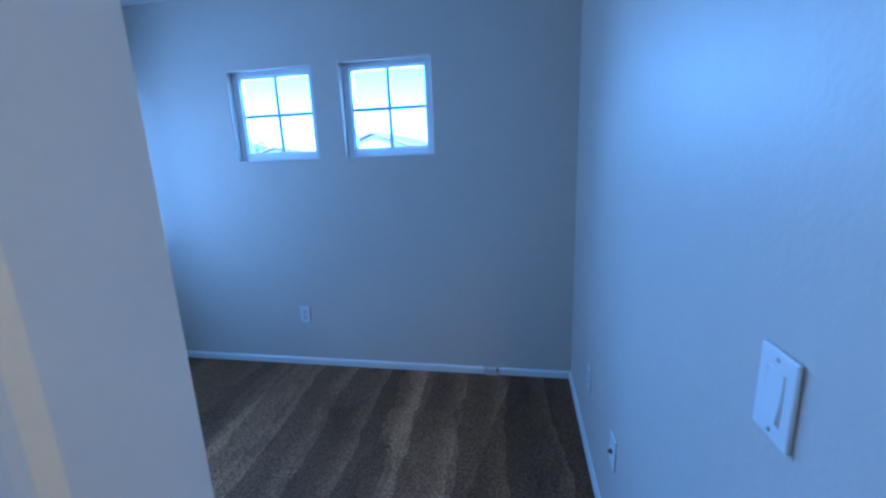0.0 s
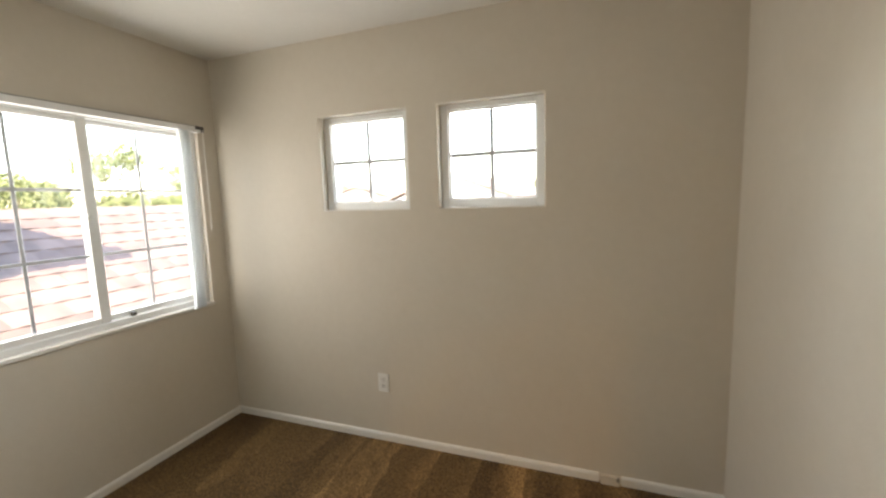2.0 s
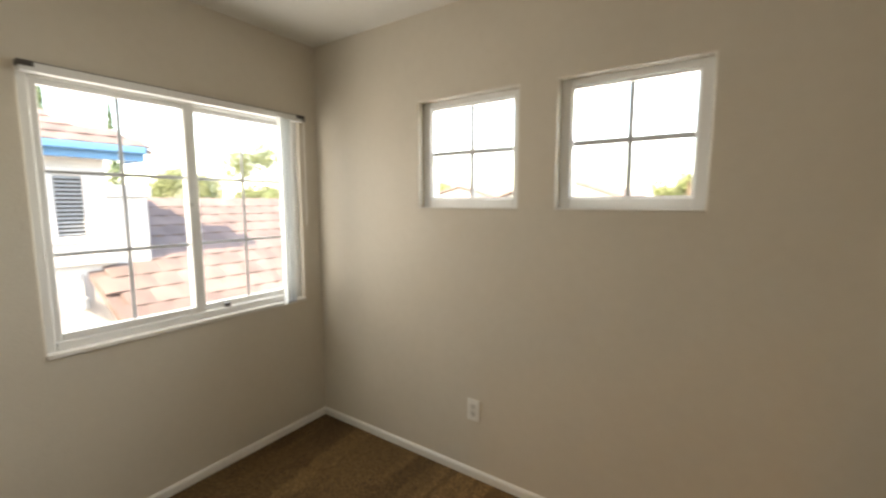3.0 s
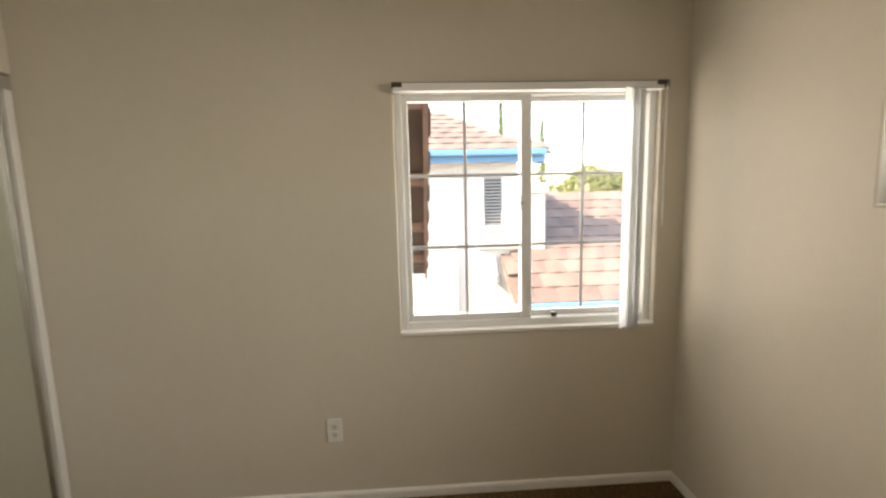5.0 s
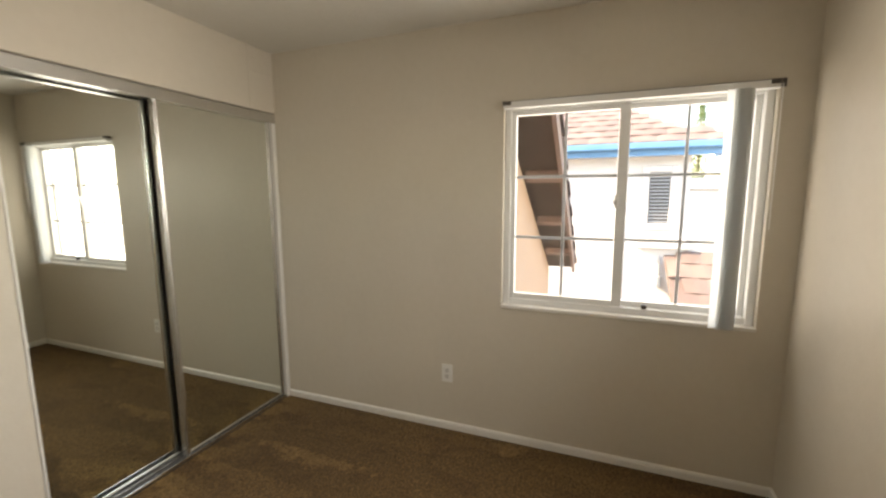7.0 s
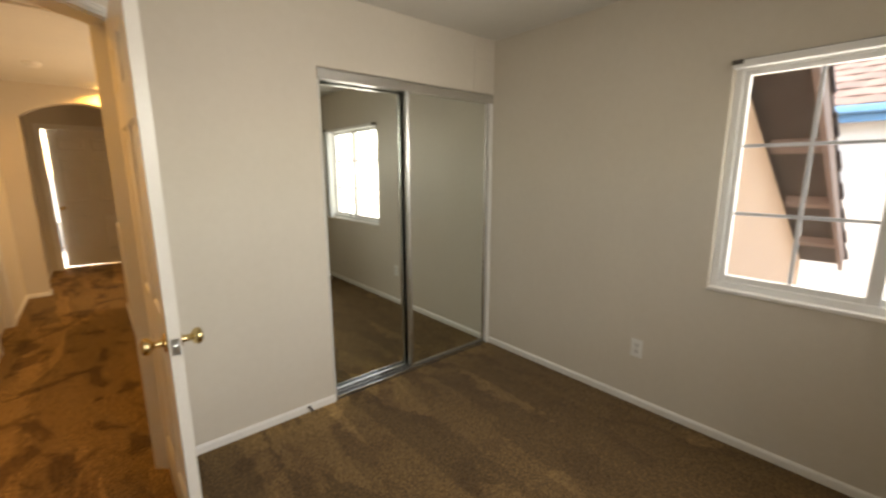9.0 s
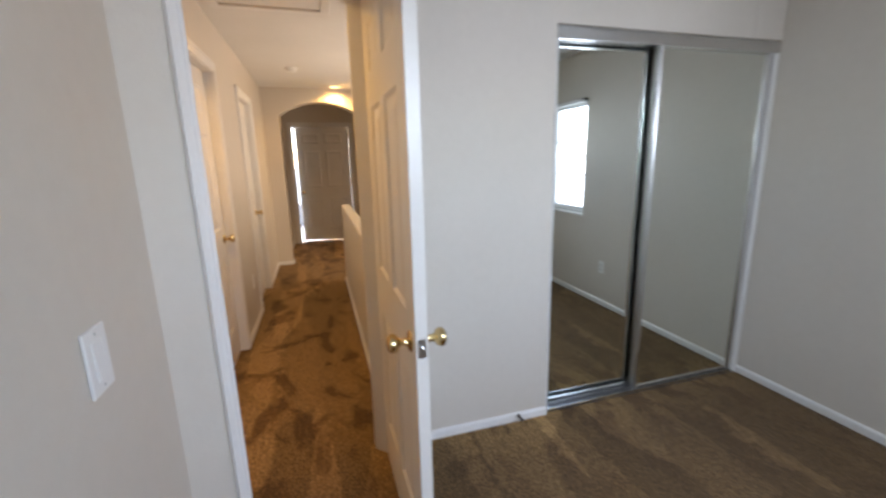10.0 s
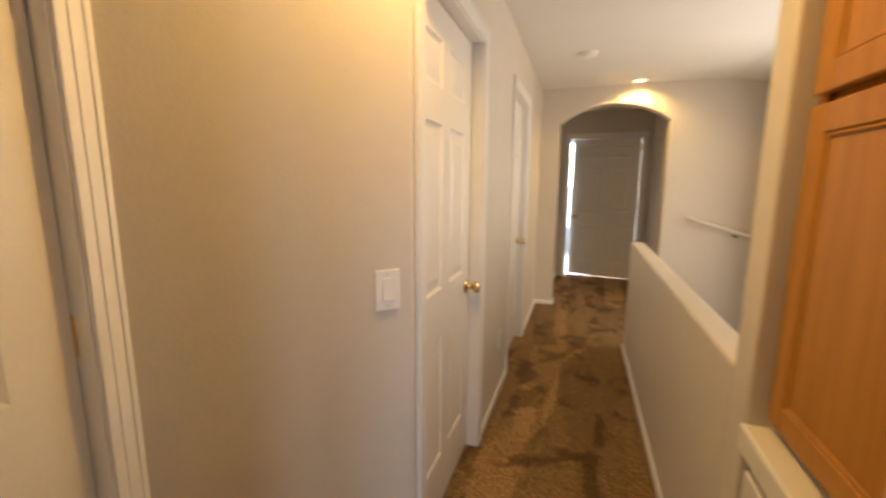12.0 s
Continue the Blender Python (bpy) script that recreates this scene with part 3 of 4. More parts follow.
def door(name, m, w, label, knobs=(1, -1), mat=None):
    """Hinge at local x 0; the leaf's faces look along local -y (its front, y = 0) and +y."""
    th = 0.035
    t = thing(name, m, label, "door", "", "structure")
    part("leaf", panel_leaf(w, 1.985, th), mat or DOORP, t)
    for s in knobs:
        mm = Matrix.Translation((w - 0.062, th if s > 0 else 0, 0.872)) @ pose(0, 0, 0, -90 if s > 0 else 90)
        k = part("knob", lathe(bmesh.new(), KNOB, mm), BRASS, t, "polished brass knob", True)
    lp = part("latch_plate", boxed(w - 0.001, w + 0.0015, 0.006, th - 0.006, 0.844, 0.900, 0.001, 1), STEEL, t, "steel latch plate")
    part("latch_bolt", boxed(w + 0.001, w + 0.011, 0.012, th - 0.012, 0.863, 0.881, 0.003), STEEL, lp)
    for z in (0.18, 1.0, 1.80):
        part("hinge", lathe(bmesh.new(), ((0.006, 0), (0.006, 0.089)), Matrix.Translation((-0.004, th + 0.003, z)), 10), BRASS, t)
    return t


def casing(name, m, w, h, depth, label, sides=(1, 1), front=True, back=True, near_jamb=True, cw=1.0):
    """Jambs, head, stops and flat moulded casings round an opening; local x from 0 to w, wall from y = 0 back to y = -depth."""
    t = thing(name, m, label, "door frame", "", "structure")
    for x0, x1 in ((-0.018, 0), (w, w + 0.018))[0 if near_jamb else 1:]:
        part("jamb", boxed(x0, x1, -depth - 0.002, 0.002, 0, h, 0.002, 1), TRIM, t)
    part("head_jamb", boxed(-0.018, w + 0.018, -depth - 0.002, 0.002, h, h + 0.018, 0.002, 1), TRIM, t)
    for on, y0, s in ((front, 0.0, 1), (back, -depth, -1)):
        if not on:
            continue
        for k, (x0, d) in enumerate(((-0.006, -1), (w + 0.006, 1))):
            if sides[k]:
                bm = bmesh.new()
                for a, b, o in ((0, 0.022 * cw, 0.0125), (0.022 * cw, 0.048 * cw, 0.0140), (0.048 * cw, 0.062 * cw, 0.0165)):
                    xs = sorted((x0 + d * a, x0 + d * b))
                    ys = sorted((y0, y0 + s * o))
                    box(bm, *xs, *ys, 0, h + 0.006 + b, 0.002, 1)
                part("casing_side", bm, TRIM, t)
        bm = bmesh.new()
        for a, b, o in ((0, 0.022 * cw, 0.0127), (0.022 * cw, 0.048 * cw, 0.0142), (0.048 * cw, 0.062 * cw, 0.0167)):
            ys = sorted((y0, y0 + s * o))
            box(bm, -0.006 - (b if sides[0] else 0), w + 0.006 + (b if sides[1] else 0), *ys, h + 0.006 + a, h + 0.006 + b, 0.002, 1)
        part("casing_head", bm, TRIM, t)
    return t


# bedroom doorway at 45 degrees: local x from the hinge to the latch side, local y into the room
M45 = pose(2.215 + DU0 * R2, DU0 * R2, 0, 0, 0, 45)
df = casing("door_frame_1", M45, DU1 - DU0, 2.027, 0.102, "white painted bedroom door frame with moulded casing", (0, 1), True, True, False, 0.66)
part("hinge_jamb", boxed(-0.020, 0.0085, -0.104, 0.002, 0, 2.027, 0.003), TRIM, df)
part("stop", boxed(DU1 - DU0 - 0.011, DU1 - DU0, -0.075, -0.042, 0, 2.027, 0.003), TRIM, df)
part("hinge_casing", boxed(-0.070, -0.006, -0.120, -0.104, 0, 2.08, 0.004), TRIM, df)
part_w = DU1 - DU0 - 0.006
door("door_1", pose(2.294, 0.034, 0.037, 0, 0, 90.2), part_w, "white six-panel bedroom door standing open, brass knobs")

# hall doors: local x runs north along the east wall's face, y into the hall
for nm, D, hinge in (("2", D1, "near"), ("3", D2, "near")):
    w = D[1] - D[0]
    # looking from the hall, local y points west into the hall
    casing("door_frame_" + nm, pose(HE, D[0], 0, 0, 0, 90), w, 2.027, 0.115, "white painted hallway door frame", (1, 1), True, False)
    door("door_" + nm, pose(HE + 0.085, D[1] - 0.003, 0.037, 0, 0, -90) @ Matrix.Translation((0, -0.035, 0)), w - 0.006, "closed white six-panel hallway door with a brass knob", (-1,))
casing("door_frame_5", pose(3.61, D5[0], 0, 0, 0, 90), D5[1] - D5[0], 2.027, 0.115, "white painted landing door frame", (1, 1), True, False)
door("door_5", pose(3.695, D5[0] + 0.003, 0.037, 0, 0, 90), D5[1] - D5[0] - 0.006, "closed white six-panel landing door", (1,))
casing("door_frame_4", pose(EX[0], EY, 0, 0, 0, 0), EX[1] - EX[0], 2.027, 0.115, "white painted frame of the end door", (1, 1), True, False)
door("door_4", pose(EX[0] + 0.004, EY - 0.055, 0.047, 0, 0, -9), EX[1] - EX[0] - 0.03, "white six-panel end door standing slightly ajar", (1,))


# ---- mirrored closet ----
def closet():
    tr = thing("closet_track", pose(0, 0, 0), "silver aluminium sliding-door track and jambs of the closet", "track")
    part("top_fascia", boxed(0.004, CLO1 - 0.002, -0.030, 0.002, 1.950, 2.006, 0.003), SILVER, tr)
    part("top_channel", boxed(0.004, CLO1 - 0.002, -0.110, -0.032, 1.984, 2.006, 0.002, 1), SILVER, tr)
    part("side_jamb", boxed(0.003, 0.036, -0.112, 0.000, 0.0, 1.950, 0.003), TRIM, tr, "white side jamb")
    part("side_jamb", boxed(CLO1 - 0.012, CLO1 - 0.002, -0.112, -0.002, 0.0, 1.950, 0.002, 1), TRIM, tr, "white side jamb")
    # bed coloured near black: the shade of the gap under the doors
    bt = part("bottom_track", boxed(0.036, CLO1 - 0.012, -0.106, -0.004, 0.020, 0.034, 0.001, 1), TRACKSHADE, tr, "track bed coloured dark for the shaded gap under the doors")
    for y in (-0.006, -0.052, -0.104):
        part("rail", boxed(0.036, CLO1 - 0.012, y - 0.002, y + 0.002, 0.034, 0.048), SILVER, bt)
    for x0, x1, y in ((0.040, 0.802, -0.028), (0.758, CLO1 - 0.014, -0.078)):
        d = thing("closet_door", pose(x0, y, 0.036), "frameless-look mirrored sliding closet door with slim silver stiles", "mirror door", "mirrored closet doors")
        w, h = x1 - x0, 1.944
        part("mirror_glass", boxed(0.020, w - 0.020, -0.003, 0.003, 0.026, h - 0.022), MIRROR, d)
        part("backing", boxed(0.018, w - 0.018, -0.010, -0.004, 0.024, h - 0.020), DARK, d, "dark backing board")
        for a, b in ((0, 0.026), (w - 0.026, w)):
            bm = bmesh.new()
            box(bm, a, b, -0.016, 0.009, 0, h, 0.003)
            box(bm, a + 0.007, b - 0.007, 0.008, 0.016, 0, h, 0.003)
            part("stile", bm, SILVER, d, "silver aluminium stile")
        part("bottom_rail", boxed(0.026, w - 0.026, -0.012, 0.009, 0, 0.028, 0.002, 1), SILVER, d)
        part("top_rail", boxed(0.026, w - 0.026, -0.012, 0.009, h - 0.024, h, 0.002, 1), SILVER, d)


closet()


# ---- electrical plates ----
def screw(parent, x, z, y):
    part("screw", lathe(bmesh.new(), ((0.0034, 0), (0.003, 0.0012), (0.001, 0.0016)), Matrix.Translation((x, y, z)) @ pose(0, 0, 0, -90), 10), STEEL, parent)


def outlet(m, label="white duplex wall outlet"):
    t = thing("wall_outlet", m, label, "outlet", "wall outlets")
    part("plate", boxed(-0.0350, 0.0350, 0, 0.006, -0.0575, 0.0575, 0.0025), PLATE, t)
    for z in (-0.0195, 0.0195):
        s = part("socket", boxed(-0.0165, 0.0165, 0.005, 0.0078, z - 0.0145, z + 0.0145, 0.002), SOCKET, t)
        for x, zz, w, h in ((-0.0064, 0.003, 0.0012, 0.0042), (0.0064, 0.003, 0.0012, 0.0034), (0, -0.008, 0.0024, 0.0024)):
            part("slot", boxed(x - w, x + w, 0.0076, 0.0084, z + zz - h, z + zz + h), DARK, s)
    screw(t, 0, 0, 0.0058)


def switch(m, label, dimmer=False):
    t = thing("light_switch", m, label, "light switch", "light switches")
    part("plate", boxed(-0.0365, 0.0365, 0, 0.006, -0.0585, 0.0585, 0.0025), PLATE, t)
    part("bezel", ring(bmesh.new(), -0.0175, 0.0175, -0.0345, 0.0345, (0.0016,) * 4, 0.0055, 0.0075, 0.0005), PLATE, t)
    bm = bmesh.new()
    pr = ((-0.0328, 0.0066), (-0.030, 0.0105), (0.0, 0.0078), (0.030, 0.0066), (0.0328, 0.0062))
    rows = [[bm.verts.new((x, y, z)) for x in (-0.0157, 0.0157)] for z, y in pr]
    back = [[bm.verts.new((x, 0.004, z)) for x in (-0.0157, 0.0157)] for z, y in pr]
    for i in range(4):
        bm.faces.new((rows[i][0], rows[i][1], rows[i + 1][1], rows[i + 1][0]))
        bm.faces.new((back[i][0], back[i + 1][0], back[i + 1][1], back[i][1]))
        for k in (0, 1):
            bm.faces.new((rows[i][k], rows[i + 1][k], back[i + 1][k], back[i][k]))
    bm.faces.new((rows[0][0], back[0][0], back[0][1], rows[0][1]))
    bm.faces.new((rows[4][0], rows[4][1], back[4][1], back[4][0]))
    part("rocker", bm, PLATE, t)
    for z in (-0.047, 0.047):
        screw(t, 0, z, 0.0058)


outlet(pose(1.155, 2.889, 0.393, 0, 0, 180))
outlet(pose(0.001, 1.225, 0.390, 0, 0, -90))
outlet(pose(2.904, 2.244, 0.400, 0, 0, 90))
switch(pose(2.904, 0.990, 1.094, 0, 0, 90), "white rocker light switch on the beige bedroom wall")
switch(pose(3.1800, -0.5535, 1.100, 0, 0, 45), "white rocker light switch on the angled hallway wall")


# ---- hall: linen cabinet, fixtures, stairs ----
def raised_door(w, h, mat, frame_w, parent, name, m, label=""):
    d = part(name, ring(bmesh.new(), 0, w, 0, h, (frame_w,) * 4, -0.020, 0, 0.003), mat, parent, label)
    d.matrix_local = m
    part("door_panel", boxed(frame_w - 0.004, w - frame_w + 0.004, -0.016, -0.009, frame_w - 0.004, h - frame_w + 0.004, 0.003, 1), mat, d)
    part("moulding", ring(bmesh.new(), frame_w, w - frame_w, frame_w, h - frame_w, (0.009,) * 4, -0.010, -0.003, 0.003), mat, d)
    return d


def linen_cabinet():
    """Fills the niche; local x runs south, y into the hall."""
    up = thing("linen_cabinet", pose(HW - 0.050, NICH[1], 0, 0, 0, -90), "honey-stained oak upper linen cabinet built into the niche", "cabinet")
    w = NICH[1] - NICH[0]
    part("body", boxed(0.002, w - 0.002, -0.40, -0.022, 0.847, 2.328, 0.002, 1), HONEY, up)
    part("face_frame", ring(bmesh.new(), 0.002, w - 0.002, 0.847, 2.328, (0.022, 0.022, 0.03, 0.03), -0.022, -0.004, 0.002), HONEY, up)
    for z0, z1 in ((0.867, 1.560), (1.580, 2.305)):
        raised_door(w - 0.036, z1 - z0, HONEY, 0.058, up, "cabinet_door", Matrix.Translation((0.018, 0.016, z0)))
    lo = thing("base_cabinet", pose(HW - 0.020, NICH[1], 0, 0, 0, -90), "white painted base cabinet with beaded panel doors", "cabinet")
    part("body", boxed(0.002, w - 0.002, -0.40, -0.002, 0.0, 0.772, 0.002, 1), CABW, lo)
    for k in (0, 1):
        dw = (w - 0.040) / 2
        d = raised_door(dw - 0.003, 0.64, CABW, 0.045, lo, "cabinet_door", Matrix.Translation((0.020 + k * dw, 0.018, 0.09)))
        for i in range(4):
            x = 0.065 + i * 0.028
            part("bead", boxed(x, x + 0.006, -0.012, -0.004, 0.05, 0.59, 0.002, 1), CABW, d)
    bm = bmesh.new()
    box(bm, -0.005, w + 0.006, -0.44, 0.030, 0.768, 0.835, 0.0)
    lg = solid("cabinet_ledge", bm, CABW, "cream painted ledge over the base cabinet", "ledge", "object")
    lg.matrix_world = pose(HW - 0.020, NICH[1], 0, 0, 0, -90)
    bv = lg.modifiers.new("bevel", "BEVEL")
    bv.width, bv.segments = 0.008, 3


linen_cabinet()


def downlight(x, y, watts, label):
    t = thing("downlight", pose(x, y, 2.395), label, "downlight", "recessed hallway lights")
    part("trim_ring", lathe(bmesh.new(), ((0.052, -0.002), (0.056, -0.006), (0.076, -0.005), (0.080, 0.0), (0.052, 0.0)), Matrix(), 32), TRIM, t, smooth=True)
    part("lens", lathe(bmesh.new(), ((0.050, -0.0035), (0.030, -0.006), (0.004, -0.007)), Matrix(), 24), BULB, t, "glowing bulb face")
    lamp = bpy.data.lights.new("downlight_lamp", "SPOT")
    lamp.energy, lamp.color, lamp.shadow_soft_size, lamp.spot_size, lamp.spot_blend = watts, (1.0, 0.56, 0.14), 0.04, radians(150), 0.6
    ob = new("downlight_lamp", lamp)
    ob.matrix_world = pose(x, y, 2.380)


downlight(2.193, -4.110, HALL_WATTS * 0.9, "lit recessed downlight in the hallway ceiling by the arch")
downlight(2.92, -0.42, HALL_WATTS * 1.15, "lit recessed downlight in the landing ceiling")


def smoke_detector():
    t = thing("smoke_detector", pose(2.674, -3.055, 2.395), "white round smoke detector on the hallway ceiling", "smoke detector")
    part("base", lathe(bmesh.new(), ((0.066, 0), (0.066, -0.012), (0.062, -0.016), (0.02, -0.016)), Matrix(), 32), PLATE, t, smooth=True)
    part("cover", lathe(bmesh.new(), ((0.054, -0.0165), (0.052, -0.028), (0.040, -0.036), (0.006, -0.038)), Matrix(), 32), PLATE, t, smooth=True)


smoke_detector()
hatch = thing("attic_hatch", pose(2.70, -0.945, 2.395), "white attic hatch with a moulded frame in the ceiling", "hatch")
part("hatch_panel", boxed(-0.30, 0.30, -0.30, 0.30, -0.006, -0.001, 0.002, 1), CEIL, hatch)
for q in ((-0.36, -0.30, -0.36, 0.36), (0.30, 0.36, -0.36, 0.36), (-0.30, 0.30, -0.36, -0.30), (-0.30, 0.30, 0.30, 0.36)):
    part("hatch_frame", boxed(*q, -0.018, -0.001, 0.004), TRIM, hatch)

rail = thing("handrail", pose(1.183, -4.178, 0.921, 0, 0, 0), "pale stair handrail on a dark bracket", "handrail")
bm = bmesh.new()
lathe(bm, ((0.018, 0.0), (0.021, 0.004), (0.021, 0.81), (0.018, 0.815)), Matrix.Translation((-0.30, 0.03, -0.09)) @ pose(0, 0, 0, 0, 73, 0), 16)
part("rail", bm, WALL, rail, "pale painted rail", smooth=True)
part("bracket", boxed(0.03, 0.06, -0.06, 0.03, -0.03, -0.012, 0.003), CAPBROWN, rail)
steps = thing("staircase", pose(1.96, -3.68, 0), "carpeted stairs going down beside the half wall", "stairs", "", "structure")
for i in range(4):
    part("step", boxed(-0.27 * (i + 1), -0.27 * i, -0.56, 0.56, -3.0, -0.18 * (i + 1), 0.012), CARPET, steps)

outlet(pose(HE - 0.001, -2.035, 0.412, 0, 0, 90), "white duplex wall outlet low on the hallway wall")


def coax_plate(m):
    t = thing("cable_plate", m, "white cable wall plate with a dark coaxial socket", "cable plate")
    part("plate", boxed(-0.0350, 0.0350, 0, 0.006, -0.0575, 0.0575, 0.0025), PLATE, t)
    part("socket", lathe(bmesh.new(), ((0.009, 0), (0.009, 0.004), (0.0055, 0.005), (0.0055, 0.013), (0.003, 0.013)), Matrix.Translation((0, 0.005, 0)) @ pose(0, 0, 0, -90), 12), CAPBROWN, t, "dark threaded socket")
    for z in (-0.042, 0.042):
        screw(t, 0, z, 0.0058)


coax_plate(pose(2.904, 1.754, 0.405, 0, 0, 90))

# cable entry in the baseboard and door stop
stub = thing("cable_outlet", pose(2.4165, 2.889, 0, 0, 0, 180), "small beige cable box in the baseboard gap", "cable outlet")
part("cover", boxed(-0.045, 0.045, 0, 0.022, 0.002, 0.070, 0.004), WALL, stub)
part("coax_stub", lathe(bmesh.new(), ((0.005, 0), (0.005, 0.03), (0.003, 0.045)), Matrix.Translation((-0.036, 0.024, 0.055)) @ pose(0, 0, 0, -35), 10), CAPBROWN, stub, "dark cable end")
stop = thing("door_stop", pose(1.577, 0.013, 0.058), "small dark door stop on the white baseboard", "door stop")
part("spring", lathe(bmesh.new(), ((0.011, 0), (0.006, 0.006), (0.006, 0.026), (0.008, 0.028)), pose(0, 0, 0, -90), 12), CAPBROWN, stop)
part("rubber_tip", lathe(bmesh.new(), ((0.009, 0), (0.009, 0.012), (0.005, 0.015)), Matrix.Translation((0, 0.028, 0)) @ pose(0, 0, 0, -90), 12), CAPBROWN, stop)

# two thin raised panels over the closet, with a seam between them
pat = thing("raised_wall_panels", pose(0, 0, 0), "two thin raised wall-paint panels with a seam above the closet", "wall patch", "", "structure")
for q in ((0.003, 0.210, 2.016, 2.246), (0.003, 0.210, 2.250, 2.393)):
    part("raised_panel", boxed(q[0], q[1], -0.002, 0.0028, q[2], q[3], 0.001, 1), WALL, pat)

# daylight in the upper part of the north windows
for S in (S1, S2):
    dl = bpy.data.lights.new("north_daylight", "AREA")
    dl.shape, dl.size, dl.size_y, dl.energy, dl.color = "RECTANGLE", S[1] - S[0] - 0.02, 0.36, NORTH_WATTS, (0.78, 0.89, 1.0)
    dl.spread = radians(110)
    dob = new("north_daylight", dl)
    dob.matrix_world = look(((S[0] + S[1]) / 2, 3.03, 1.77), ((S[0] + S[1]) / 2, 0, 0.75))

# daylight in the west window's opening
dl = bpy.data.lights.new("west_daylight", "AREA")
dl.shape, dl.size, dl.size_y, dl.energy, dl.color = "RECTANGLE", WY1 - WY0 - 0.1, WZ1 - WZ0 - 0.1, WEST_WATTS, (0.86, 0.93, 1.0)
dob = new("west_daylight", dl)
dob.matrix_world = look((-0.14, (WY0 + WY1) / 2, (WZ0 + WZ1) / 2), (3, (WY0 + WY1) / 2, (WZ0 + WZ1) / 2))

# daylight from the stairwell's own window
glow = bpy.data.lights.new("stair_daylight", "AREA")
glow.shape, glow.size, glow.size_y, glow.energy, glow.color = "RECTANGLE", 1.95, 1.75, STAIR_WATTS * 1.05, (1.0, 0.80, 0.55)
gl_ob = new("stair_daylight", glow)
gl_ob.matrix_world = look((0.90, -2.6, 1.2), (3.0, -2.6, 1.1))

# ---- outside ----
solid("ground", boxed(-400, 400, -400, 400, -3.3, -3.1), GROUND, "pale dry ground between the houses", "ground")


def roof_slab(name, pts, thick, mat, parent):
    """A roof plane from four corners (counter-clockwise from above)."""
    bm = bmesh.new()
    top = [bm.verts.new(p) for p in pts]
    low = [bm.verts.new((p[0], p[1], p[2] - thick)) for p in pts]
    n = len(pts)
    bm.faces.new(top)
    bm.faces.new(low[::-1])
    for i in range(n):
        bm.faces.new((top[i], low[i], low[(i + 1) % n], top[(i + 1) % n]))
    return part(name, bm, mat, parent)


def tile_mesh(width, length):
    """One flat concrete tile with a slightly crowned face."""
    bm = bmesh.new()
    n = 4
    top, low = [], []
    for i in range(n + 1):
        u = i / n
        c = 0.012 * math.sin(math.pi * u)
        top.append([bm.verts.new((u * width, 0, 0.030 + c)), bm.verts.new((u * width, length, 0.012 + c))])
        low.append([bm.verts.new((u * width, 0, 0)), bm.verts.new((u * width, length, 0))])
    for i in range(n):
        bm.faces.new((top[i][0], top[i + 1][0], top[i + 1][1], top[i][1]))
        bm.faces.new((low[i][0], top[i][0], top[i + 1][0], low[i + 1][0])[::-1])
    bm.faces.new((low[0][0], low[0][1], top[0][1], top[0][0]))
    bm.faces.new((low[n][0], top[n][0], top[n][1], low[n][1]))
    bmesh.ops.recalc_face_normals(bm, faces=bm.faces)
    me = bpy.data.meshes.new("roof_tile")
    bm.to_mesh(me)
    bm.free()
    me.materials.append(TILE)
    return me


def lay_tiles(parent, corner, along, up, na, nu, tw, tl, keep=lambda a, u: True, limit=300, stagger=0.5):
    """Tiles in rows on a plane: corner, unit way along the eave, unit way up the slope."""
    me = tile_mesh(tw * 0.999, tl * 1.18)
    nrm = along.cross(up).normalized()
    rot = Matrix((along, up, nrm)).transposed().to_4x4()
    rnd = random.Random(8)
    count, rest = 0, []
    for j in range(nu):
        for i in range(na):
            a, u = (i + (stagger if j % 2 else 0)) * tw, j * tl
            if not keep(a + tw / 2, u + tl / 2):
                continue
            m = Matrix.Translation(corner + along * a + up * u + nrm * rnd.uniform(0.0, 0.003)) @ rot @ pose(0, 0, 0, 0, 0, rnd.uniform(-0.3, 0.3))
            if count < limit:
                ob = new("roof_tile", me)
                ob.parent = parent
                ob.matrix_local = m
                count += 1
            else:
                rest.append(m)
    if rest:
        bm = bmesh.new()
        for m in rest:
            k = len(bm.verts)
            bm.from_mesh(me)
            bm.verts.ensure_lookup_table()
            for vv in bm.verts[k:]:
                vv.co = m @ vv.co
        tagged(part("roof_tiles", bm, TILE, parent), kind="stuff")


